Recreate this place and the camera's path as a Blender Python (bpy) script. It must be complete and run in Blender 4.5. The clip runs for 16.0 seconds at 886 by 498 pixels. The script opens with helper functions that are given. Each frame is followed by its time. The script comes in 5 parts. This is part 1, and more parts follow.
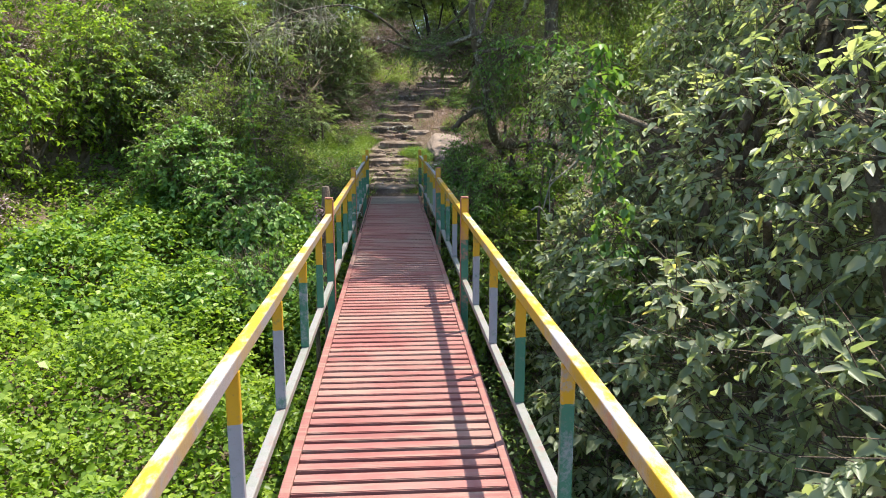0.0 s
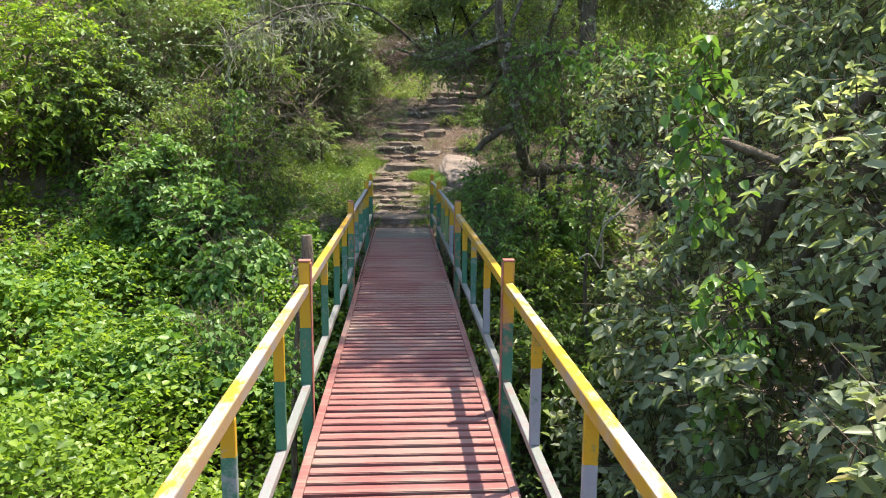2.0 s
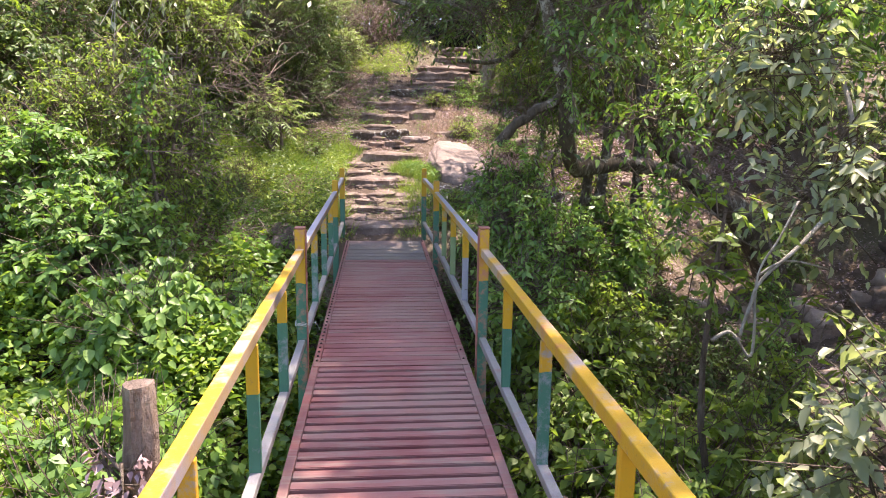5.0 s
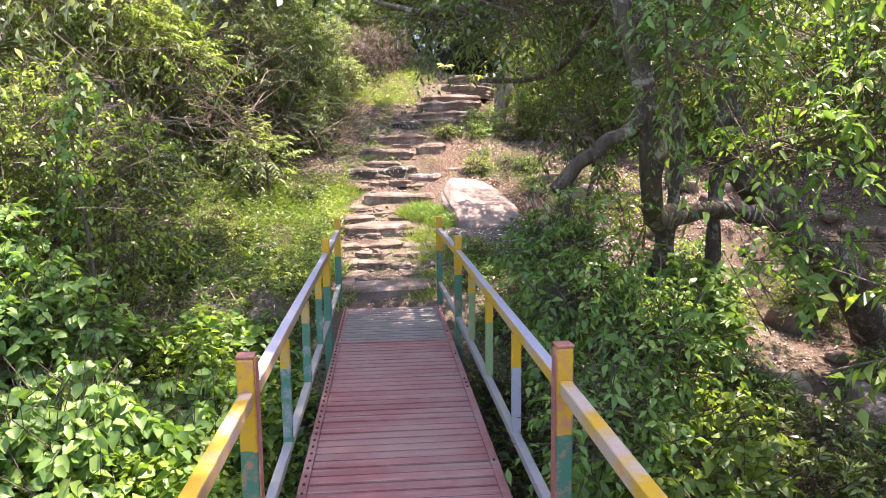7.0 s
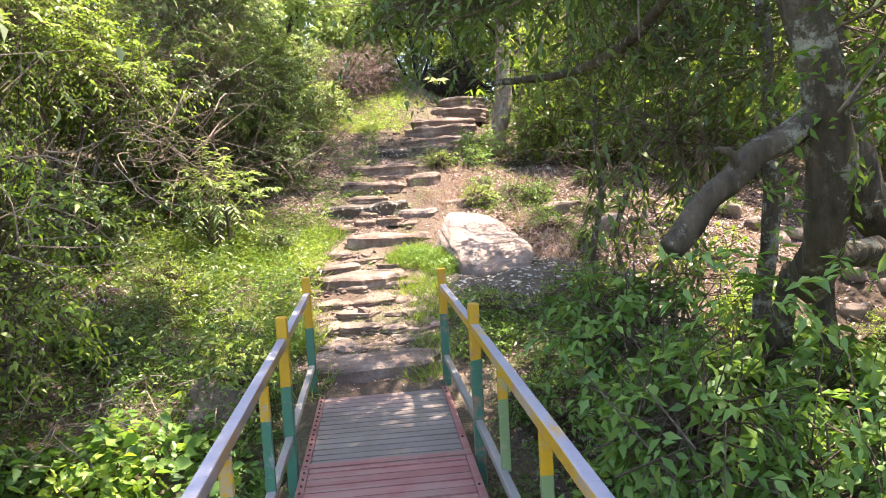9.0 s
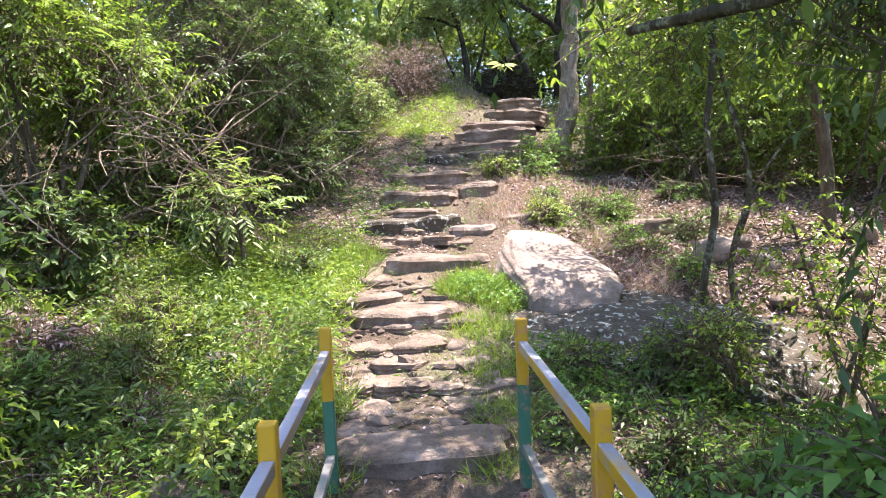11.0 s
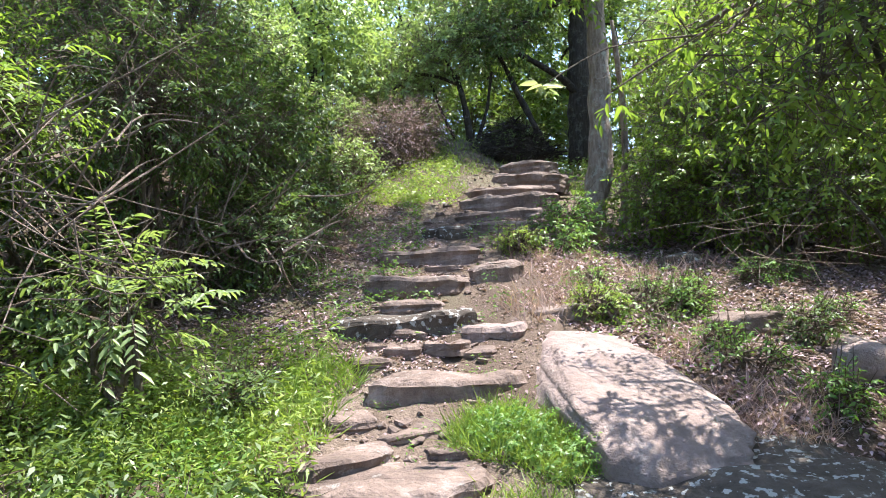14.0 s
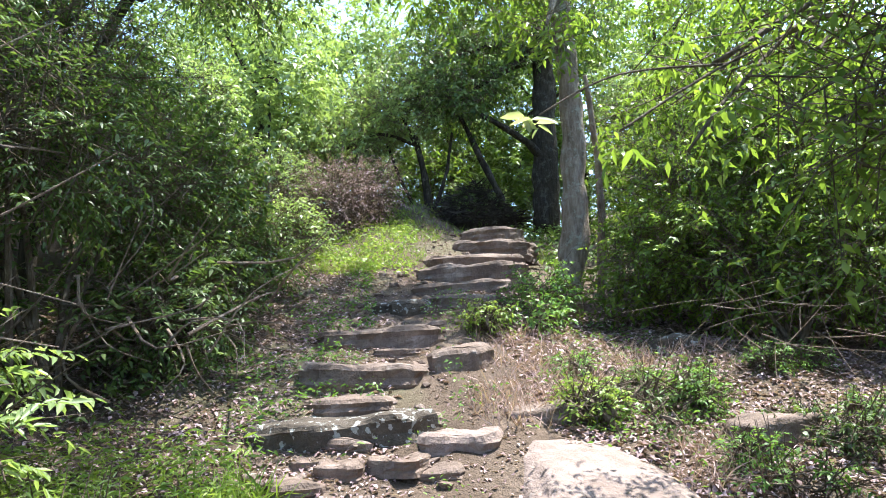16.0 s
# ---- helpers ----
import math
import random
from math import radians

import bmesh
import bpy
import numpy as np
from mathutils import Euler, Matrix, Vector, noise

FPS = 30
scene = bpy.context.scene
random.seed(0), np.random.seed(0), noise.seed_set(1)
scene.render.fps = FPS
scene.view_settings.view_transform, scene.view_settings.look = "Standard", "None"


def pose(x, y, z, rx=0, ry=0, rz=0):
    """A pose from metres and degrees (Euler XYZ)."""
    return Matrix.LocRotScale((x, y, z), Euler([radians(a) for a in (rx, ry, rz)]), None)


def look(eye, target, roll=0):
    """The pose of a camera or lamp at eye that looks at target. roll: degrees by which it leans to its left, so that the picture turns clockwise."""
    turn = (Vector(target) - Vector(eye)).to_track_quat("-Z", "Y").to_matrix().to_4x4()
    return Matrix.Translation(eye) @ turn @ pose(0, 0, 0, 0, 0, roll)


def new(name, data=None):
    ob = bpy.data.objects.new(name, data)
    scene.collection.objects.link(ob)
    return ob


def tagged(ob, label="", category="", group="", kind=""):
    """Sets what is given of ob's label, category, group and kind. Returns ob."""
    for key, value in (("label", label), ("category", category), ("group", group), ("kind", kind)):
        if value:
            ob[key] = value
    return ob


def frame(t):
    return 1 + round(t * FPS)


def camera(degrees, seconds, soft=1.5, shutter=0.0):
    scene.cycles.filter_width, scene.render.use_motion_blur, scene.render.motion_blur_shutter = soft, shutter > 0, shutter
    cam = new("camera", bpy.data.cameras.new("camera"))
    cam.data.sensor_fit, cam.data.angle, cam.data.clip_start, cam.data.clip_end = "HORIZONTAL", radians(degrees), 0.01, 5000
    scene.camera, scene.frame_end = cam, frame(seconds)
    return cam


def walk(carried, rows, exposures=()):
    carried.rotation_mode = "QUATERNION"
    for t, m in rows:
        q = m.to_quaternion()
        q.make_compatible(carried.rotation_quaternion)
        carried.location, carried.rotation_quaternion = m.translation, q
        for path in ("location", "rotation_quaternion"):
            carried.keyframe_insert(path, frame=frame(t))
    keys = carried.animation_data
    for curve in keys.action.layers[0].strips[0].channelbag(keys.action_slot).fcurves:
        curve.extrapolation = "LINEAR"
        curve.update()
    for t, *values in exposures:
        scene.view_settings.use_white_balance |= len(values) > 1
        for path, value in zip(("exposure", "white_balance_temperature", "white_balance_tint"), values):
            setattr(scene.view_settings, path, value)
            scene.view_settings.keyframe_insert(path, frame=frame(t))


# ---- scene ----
cam = camera(63.8, 16.0, soft=0.95)
METRES, EYE, TILT, LEAN, TURN = 15.8, 1.65, -10.3, 0.0, -3.9
EXPOSURES = [(0.0, 1.55, 6700, 2), (3.0, 1.8, 6800, 4), (5.5, 2.35, 7000, 26), (7.5, 2.65, 7050, 23), (9.0, 2.75, 7200, 17), (11.5, 2.5, 6300, 14), (12.5, 2.35, 6150, 15), (14.0, 2.2, 6000, 12), (16.0, 2.25, 5950, 6)]
ROWS = [
    (0.0, 0.0, 0.0, 0.0, -0.0, 0.0, -0.0),
    (0.5, -0.0043, 0.0327, 0.006, 0.19, -0.26, 0.17),
    (1.0, -0.0049, 0.0651, 0.0122, 0.17, -0.0, 0.41),
    (1.5, -0.0068, 0.0998, 0.0193, 0.29, 0.76, -0.01),
    (2.0, -0.0103, 0.1361, 0.027, 0.5, 1.43, -0.51),
    (2.5, -0.0115, 0.175, 0.0345, 0.15, 1.77, -0.4),
    (3.0, -0.0166, 0.213, 0.0408, -0.57, 2.08, 0.08),
    (5.5, -0.0316, 0.3805, 0.0698, -1.29, -0.27, -0.58),
    (6.0, -0.0349, 0.412, 0.0748, -0.17, -0.36, -1.12),
    (6.5, -0.0355, 0.4438, 0.0831, 1.38, 0.85, -1.05),
    (7.0, -0.0364, 0.4746, 0.0906, -0.74, 2.64, 0.86),
    (7.5, -0.0325, 0.5055, 0.0967, -1.68, 4.75, 2.87),
    (8.0, -0.0331, 0.5353, 0.1026, -1.46, 5.87, 3.21),
    (8.5, -0.0378, 0.567, 0.1099, -1.83, 5.91, 3.78),
    (9.0, -0.0397, 0.5995, 0.1151, -1.09, 4.93, 3.47),
    (11.5, -0.0543, 0.7486, 0.1429, 2.75, 6.73, 1.86),
    (12.0, -0.056, 0.7783, 0.1506, 3.43, 7.95, 1.9),
    (12.5, -0.059, 0.8067, 0.1588, 3.5, 9.77, 2.27),
    (13.0, -0.0581, 0.8351, 0.1639, 3.43, 10.79, 2.32),
    (13.5, -0.0599, 0.8624, 0.1679, 2.97, 11.38, 2.0),
    (14.0, -0.0638, 0.8901, 0.1752, 1.77, 11.99, 2.74),
    (14.5, -0.0653, 0.9165, 0.1821, 0.83, 13.1, 3.37),
    (15.0, -0.0686, 0.9364, 0.1882, 0.87, 15.12, 2.55),
    (15.5, -0.0701, 0.9564, 0.1959, -0.59, 16.57, 2.59),
    (16.0, -0.064, 0.9735, 0.1998, -1.83, 17.29, 3.02),
]
walk(cam, [(t, pose(0, 0, EYE, TILT, LEAN, TURN) @ pose(METRES * x, METRES * y, METRES * z, 90 + pitch, roll, yaw)) for t, x, y, z, yaw, pitch, roll in ROWS], EXPOSURES)

# ---- world, sun ----
SUN_TO = Vector((0.36, 0.22, 1.0)).normalized()
world = bpy.data.worlds.new("world")
scene.world = world
world.use_nodes = True
wn, wl = world.node_tree.nodes, world.node_tree.links
sky = wn.new("ShaderNodeTexSky")
sky.sky_type, sky.sun_disc = "NISHITA", False
sky.sun_elevation = math.asin(SUN_TO.z)
sky.sun_rotation = math.atan2(SUN_TO.x, SUN_TO.y)
wl.new(sky.outputs[0], wn["Background"].inputs[0])
wn["Background"].inputs[1].default_value = 0.145
sun = new("sun", bpy.data.lights.new("sun", "SUN"))
sun.data.energy, sun.data.angle, sun.data.color = 3.6, radians(0.53), (1.0, 0.94, 0.83)
sun.matrix_world = look(SUN_TO * 50, (0, 0, 0))


# ---- materials ----
class Nodes:
    """A small builder for node materials."""

    def __init__(self, name, rough=0.8, metal=0.0, spec=0.3):
        self.m = bpy.data.materials.new(name)
        self.m.use_nodes = True
        self.t = self.m.node_tree
        self.b = self.t.nodes["Principled BSDF"]
        self.b.inputs["Roughness"].default_value = rough
        self.b.inputs["Metallic"].default_value = metal
        self.b.inputs["Specular IOR Level"].default_value = spec
        self.co = self.t.nodes.new("ShaderNodeTexCoord").outputs["Object"]
        self.pos = self.t.nodes.new("ShaderNodeNewGeometry").outputs["Position"]

    def node(self, kind):
        return self.t.nodes.new(kind)

    def link(self, a, b):
        self.t.links.new(a, b)

    def noise(self, scale, detail=4.0, rough=0.55, co=None, stretch=None):
        n = self.node("ShaderNodeTexNoise")
        n.inputs["Scale"].default_value, n.inputs["Detail"].default_value, n.inputs["Roughness"].default_value = scale, detail, rough
        co = co or self.pos
        if stretch:
            mp = self.node("ShaderNodeMapping")
            mp.inputs["Scale"].default_value = stretch
            self.link(co, mp.inputs[0])
            co = mp.outputs[0]
        self.link(co, n.inputs["Vector"])
        return n.outputs["Fac"]

    def ramp(self, fac, stops, hard=False):
        r = self.node("ShaderNodeValToRGB")
        e = r.color_ramp.elements
        while len(e) < len(stops):
            e.new(0.5)
        for k, (p, c) in zip(e, stops):
            k.position, k.color = p, (*c, 1) if len(c) == 3 else c
        if hard:
            r.color_ramp.interpolation = "CONSTANT"
        self.link(fac, r.inputs[0])
        return r.outputs[0]

    def mix(self, fac, a, b, mode="MIX"):
        x = self.node("ShaderNodeMix")
        x.data_type, x.blend_type = "RGBA", mode
        for v, i in ((fac, 0), (a, 6), (b, 7)):
            if isinstance(v, (int, float)):
                x.inputs[i].default_value = v
            elif isinstance(v, tuple):
                x.inputs[i].default_value = (*v, 1)
            else:
                self.link(v, x.inputs[i])
        return x.outputs[2]

    def math(self, op, a, b=0.0):
        x = self.node("ShaderNodeMath")
        x.operation = op
        for v, i in ((a, 0), (b, 1)):
            if isinstance(v, (int, float)):
                x.inputs[i].default_value = v
            else:
                self.link(v, x.inputs[i])
        return x.outputs[0]

    def island(self):
        return self.node("ShaderNodeNewGeometry").outputs["Random Per Island"]

    def rand(self):
        return self.node("ShaderNodeObjectInfo").outputs["Random"]

    def color(self, c):
        self.link(c, self.b.inputs["Base Color"])

    def bump(self, h, strength=0.4, dist=0.01):
        n = self.node("ShaderNodeBump")
        n.inputs["Strength"].default_value, n.inputs["Distance"].default_value = strength, dist
        self.link(h, n.inputs["Height"])
        self.link(n.outputs[0], self.b.inputs["Normal"])
        return self


def leaf_material(name, stops, glow=0.4, rough=0.42, patch=0.5, spec=0.35):
    """Leaves: a gloss coat over colour that varies leaf by leaf and in patches, and light coming through."""
    n = Nodes(name, rough, 0, spec)
    fac = n.math("ADD", n.math("MULTIPLY", n.island(), 1 - patch), n.math("MULTIPLY", n.noise(0.7, 3), patch))
    col = n.ramp(fac, [(q, (r * 1.1, g, b * 1.3)) for q, (r, g, b) in stops])
    n.color(col)
    tr = n.node("ShaderNodeBsdfTranslucent")
    n.link(n.mix(1.0, col, (1.3, 1.35, 0.65), "MULTIPLY"), tr.inputs["Color"])
    ms = n.node("ShaderNodeMixShader")
    ms.inputs[0].default_value = glow
    n.link(n.b.outputs[0], ms.inputs[1])
    n.link(tr.outputs[0], ms.inputs[2])
    n.link(ms.outputs[0], n.t.nodes["Material Output"].inputs[0])
    return n.m


M_CREEPER = leaf_material("creeper_leaf", [(0.2, (0.08, 0.15, 0.02)), (0.45, (0.17, 0.28, 0.03)), (0.7, (0.27, 0.39, 0.045)), (0.95, (0.38, 0.45, 0.08))], 0.48)
M_VINE = leaf_material("vine_leaf", [(0.2, (0.07, 0.16, 0.03)), (0.5, (0.13, 0.25, 0.045)), (0.8, (0.21, 0.34, 0.065)), (1.0, (0.3, 0.38, 0.09))], 0.4)
M_BROAD = leaf_material("broad_leaf", [(0.1, (0.155, 0.2, 0.095)), (0.45, (0.235, 0.3, 0.145)), (0.7, (0.325, 0.38, 0.19)), (0.86, (0.385, 0.42, 0.24)), (0.93, (0.45, 0.36, 0.06)), (0.98, (0.36, 0.17, 0.06))], 0.52, 0.4, 0.25, 0.35)
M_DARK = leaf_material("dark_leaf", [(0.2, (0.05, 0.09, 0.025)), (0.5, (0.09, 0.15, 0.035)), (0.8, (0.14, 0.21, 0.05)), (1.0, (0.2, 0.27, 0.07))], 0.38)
M_FRESH = leaf_material("fresh_leaf", [(0.2, (0.09, 0.16, 0.025)), (0.5, (0.16, 0.25, 0.04)), (0.8, (0.24, 0.34, 0.055)), (1.0, (0.34, 0.4, 0.09))], 0.48)
M_PALE = leaf_material("pale_leaf", [(0.2, (0.13, 0.2, 0.06)), (0.5, (0.2, 0.29, 0.09)), (0.8, (0.28, 0.37, 0.12)), (1.0, (0.36, 0.42, 0.16))], 0.45)
M_GRASS = leaf_material("grass_blade", [(0.2, (0.1, 0.18, 0.03)), (0.5, (0.19, 0.29, 0.045)), (0.8, (0.3, 0.38, 0.08)), (1.0, (0.45, 0.4, 0.2))], 0.4)
M_STRAW = leaf_material("straw", [(0.1, (0.17, 0.115, 0.085)), (0.5, (0.32, 0.235, 0.175)), (0.9, (0.48, 0.39, 0.3))], 0.25, 0.7, 0.3)
M_DRYLEAF = leaf_material("dry_leaf", [(0.1, (0.13, 0.088, 0.066)), (0.5, (0.27, 0.2, 0.16)), (0.8, (0.39, 0.315, 0.265)), (1.0, (0.5, 0.44, 0.38))], 0.15, 0.75, 0.2)


def stone_material(name, dark, mid, pale, lichen=0.5):
    n = Nodes(name, 0.85, 0, 0.25)
    big, fine = n.noise(2.6, 7, 0.65), n.noise(14, 6, 0.65)
    c = n.ramp(big, [(0.3, dark), (0.52, mid), (0.7, pale)])
    c = n.mix(n.ramp(fine, [(0.35, (0.0,) * 3), (0.75, (0.55,) * 3)]), c, tuple(v * 0.55 for v in dark))
    spots = n.ramp(n.noise(9, 5, 0.7), [(0.585 + 0.04 * (1 - lichen), (0.0,) * 3), (0.67, (lichen,) * 3)])
    c = n.mix(spots, c, (0.42, 0.41, 0.38))
    if lichen > 0.7:
        c = n.mix(n.ramp(n.noise(17, 3, 0.5), [(0.59, (0.0,) * 3), (0.62, (0.9,) * 3)]), c, (0.5, 0.49, 0.46))
    c = n.mix(n.math("MULTIPLY", n.rand(), 0.35), c, tuple(v * 0.7 for v in mid))
    n.color(c)
    n.bump(n.math("ADD", n.math("ADD", fine, n.math("MULTIPLY", n.noise(45, 4), 0.5)), n.math("MULTIPLY", n.noise(5, 6, 0.7), 1.2)), 0.8, 0.03)
    return n.m


M_STONE = stone_material("path_stone", (0.095, 0.068, 0.055), (0.215, 0.155, 0.127), (0.38, 0.295, 0.255), 0.35)
M_BOULDER = stone_material("boulder_stone", (0.19, 0.138, 0.118), (0.3, 0.225, 0.197), (0.43, 0.345, 0.31), 0.25)
M_LICHEN = stone_material("lichen_stone", (0.055, 0.042, 0.032), (0.11, 0.086, 0.068), (0.18, 0.145, 0.118), 0.72)
M_STREAM = stone_material("stream_stone", (0.2, 0.14, 0.115), (0.34, 0.26, 0.21), (0.46, 0.38, 0.32), 0.35)


def soil():
    n = Nodes("soil", 0.95, 0, 0.15)
    c = n.ramp(n.noise(0.9, 6), [(0.3, (0.07, 0.048, 0.036)), (0.5, (0.15, 0.108, 0.083)), (0.7, (0.25, 0.19, 0.15))])
    c = n.mix(n.ramp(n.noise(0.45, 4), [(0.5, (0.0,) * 3), (0.62, (0.55,) * 3)]), c, (0.075, 0.085, 0.035))
    c = n.mix(n.ramp(n.noise(28, 5, 0.7), [(0.4, (0.0,) * 3), (0.7, (0.8,) * 3)]), c, (0.07, 0.05, 0.035))
    n.color(c)
    n.bump(n.math("ADD", n.noise(22, 6, 0.7), n.noise(70, 3)), 0.8, 0.03)
    return n.m


M_SOIL = soil()


def bark(name, dark, mid, pale, patch):
    n = Nodes(name, 0.9, 0, 0.2)
    c = n.ramp(n.noise(16, 6, 0.65, stretch=(1, 1, 0.25)), [(0.3, dark), (0.55, mid), (0.75, pale)])
    c = n.mix(n.ramp(n.noise(5.5, 8, 0.78), [(0.53, (0.0,) * 3), (0.6, (patch,) * 3)]), c, (0.36, 0.34, 0.28))
    n.color(c)
    n.bump(n.math("ADD", n.noise(30, 6, 0.7, stretch=(1, 1, 0.2)), n.noise(7, 6, 0.7)), 1.0, 0.04)
    return n.m


M_BARK = bark("lichen_bark", (0.045, 0.036, 0.026), (0.11, 0.086, 0.062), (0.2, 0.16, 0.115), 0.85)
M_BARK_DARK = bark("dark_bark", (0.02, 0.016, 0.012), (0.05, 0.04, 0.03), (0.09, 0.07, 0.055), 0.15)
M_BARK_PALE = bark("pale_bark", (0.13, 0.094, 0.07), (0.28, 0.215, 0.17), (0.42, 0.35, 0.29), 0.8)
M_WHITE_BARK = bark("white_lichen_bark", (0.17, 0.14, 0.11), (0.38, 0.34, 0.28), (0.54, 0.49, 0.42), 0.5)
M_TWIG = bark("twig_bark", (0.07, 0.05, 0.035), (0.16, 0.12, 0.09), (0.27, 0.22, 0.17), 0.1)
M_DEAD = bark("dead_wood", (0.13, 0.09, 0.07), (0.26, 0.19, 0.15), (0.38, 0.3, 0.25), 0.3)

YELLOW, GREEN, LILAC, RED = (0.49, 0.27, 0.012), (0.04, 0.145, 0.095), (0.3, 0.29, 0.345), (0.3, 0.098, 0.086)


def paint(name, under, over, third, split=0.5, scale=3.0, stretch=(1, 1, 1)):
    """Old enamel: one coat over another, rubbed off in patches, with chips down to the dark."""
    n = Nodes(name, 0.5, 0, 0.4)
    m1 = n.ramp(n.noise(scale, 10, 0.72, stretch=stretch), [(split - 0.05, (0.0,) * 3), (split + 0.05, (1.0,) * 3)])
    c = n.mix(m1, under, over)
    c = n.mix(n.ramp(n.noise(scale * 2.6, 9, 0.78, stretch=stretch), [(0.54, (0.0,) * 3), (0.66, (0.75,) * 3)]), c, third)
    c = n.mix(n.ramp(n.noise(22, 8, 0.8), [(0.57, (0.0,) * 3), (0.66, (0.7,) * 3)]), c, tuple(0.55 * v + 0.04 for v in under))
    c = n.mix(n.ramp(n.noise(60, 5, 0.7), [(0.6, (0.0,) * 3), (0.72, (0.6,) * 3)]), c, (0.13, 0.09, 0.07))
    n.color(c)
    n.bump(n.noise(40, 6, 0.75), 0.35, 0.005)
    return n.m


M_RAIL = paint("rail_paint_faded", LILAC, YELLOW, (0.44, 0.34, 0.32), 0.49, 5.5, (1, 0.4, 1))
M_RAIL_GREY = paint("rail_paint_grey", LILAC, YELLOW, (0.3, 0.25, 0.23), 0.6, 3.5, (1, 0.4, 1))
M_RAIL_YELLOW = paint("rail_paint_yellow", (0.4, 0.3, 0.24), YELLOW, (0.5, 0.17, 0.09), 0.46, 2.2)
M_RAIL_SIDE = paint("rail_side_dull", (0.24, 0.21, 0.22), (0.3, 0.2, 0.1), (0.34, 0.15, 0.1), 0.5, 2.0)
M_LOWRAIL = paint("low_rail_paint", (0.2, 0.2, 0.18), (0.235, 0.215, 0.215), (0.25, 0.12, 0.11), 0.5, 2.5)
M_REDFACE = paint("red_post_paint", RED, (0.42, 0.17, 0.13), (0.5, 0.3, 0.05), 0.55, 4)


def band_paint(name, split, low, high, third):
    """Two painted bands, one above the other, with an uneven edge, rubbed pale in places."""
    n = Nodes(name, 0.5, 0, 0.4)
    sep = n.node("ShaderNodeSeparateXYZ")
    n.link(n.co, sep.inputs[0])
    z = n.math("ADD", sep.outputs[2], n.math("MULTIPLY", n.math("SUBTRACT", n.noise(9, 3), 0.5), 0.03))
    z = n.math("SUBTRACT", z, n.math("MULTIPLY", n.rand(), 0.09))
    c = n.mix(n.math("GREATER_THAN", z, split), low, high)
    rub = n.math("ADD", n.noise(6.5, 9, 0.78), n.math("MULTIPLY", n.rand(), 0.1))
    c = n.mix(n.ramp(rub, [(0.58, (0.0,) * 3), (0.68, (0.8,) * 3)]), c, third)
    c = n.mix(n.ramp(n.noise(20, 8, 0.8), [(0.58, (0.0,) * 3), (0.68, (0.5,) * 3)]), c, (0.2, 0.18, 0.15))
    c = n.mix(n.ramp(n.noise(60, 5, 0.7), [(0.6, (0.0,) * 3), (0.72, (0.55,) * 3)]), c, (0.14, 0.1, 0.08))
    n.color(c)
    n.bump(n.noise(40, 5, 0.7), 0.25, 0.004)
    return n.m


M_BALUSTER = band_paint("baluster_paint", 0.34, GREEN, YELLOW, (0.25, 0.25, 0.28))
M_BALUSTER_PALE = band_paint("baluster_paint_pale", 0.36, (0.26, 0.26, 0.3), YELLOW, GREEN)
M_BALUSTER_FADED = band_paint("baluster_paint_faded", 0.34, (0.17, 0.24, 0.11), YELLOW, (0.3, 0.3, 0.2))
M_POST = band_paint("post_paint", 0.86, GREEN, YELLOW, (0.40, 0.16, 0.12))


def slat_paint(name, a, b, worn, amount):
    """Deck paint: faded in patches, rubbed off along the slats, with dirt at a small scale."""
    n = Nodes(name, 0.6, 0, 0.35)
    c = n.mix(n.ramp(n.noise(1.6, 5, 0.65), [(0.38, (0.0,) * 3), (0.62, (1.0,) * 3)]), a, b)
    c = n.mix(n.math("MULTIPLY", n.rand(), 0.4), c, tuple(v * 0.62 for v in a))
    w = n.ramp(n.noise(4.5, 8, 0.75, stretch=(0.3, 4, 1)), [(0.6 - amount, (0.0,) * 3), (0.72 - amount, (0.85,) * 3)])
    c = n.mix(w, c, worn)
    big = n.ramp(n.noise(0.8, 4, 0.6), [(0.5, (0.0,) * 3), (0.68, (0.6,) * 3)])
    c = n.mix(big, c, worn)
    c = n.mix(n.ramp(n.noise(16, 6, 0.75, stretch=(0.25, 2, 1)), [(0.62, (0.0,) * 3), (0.7, (0.7,) * 3)]), c, (0.1, 0.085, 0.06))
    c = n.mix(n.ramp(n.noise(70, 4, 0.7), [(0.6, (0.0,) * 3), (0.75, (0.6,) * 3)]), c, (0.12, 0.08, 0.07))
    n.color(c)
    n.bump(n.noise(60, 5, 0.7, stretch=(0.3, 1, 1)), 0.35, 0.004)
    return n.m


M_SLAT = slat_paint("slat_paint_red", (0.26, 0.085, 0.08), (0.32, 0.145, 0.13), (0.27, 0.19, 0.155), 0.1)
M_SLAT_GREY = slat_paint("slat_paint_grey", (0.17, 0.135, 0.12), (0.23, 0.195, 0.175), (0.25, 0.1, 0.095), 0.0)
M_STEEL = slat_paint("girder_paint", (0.22, 0.08, 0.075), (0.28, 0.12, 0.1), (0.18, 0.14, 0.12), 0.1)
# slat red darkened: the shade in the gaps is put into this colour
M_PAN = slat_paint("deck_pan_gap_shade", (0.07, 0.024, 0.021), (0.09, 0.034, 0.028), (0.05, 0.036, 0.03), 0.1)


M_BOLT = slat_paint("bolt_paint", (0.06, 0.03, 0.025), (0.09, 0.045, 0.04), (0.05, 0.04, 0.035), 0.1)
M_WIRE = paint("wire_zinc", (0.42, 0.41, 0.38), (0.5, 0.49, 0.46), (0.3, 0.26, 0.22), 0.5, 30)


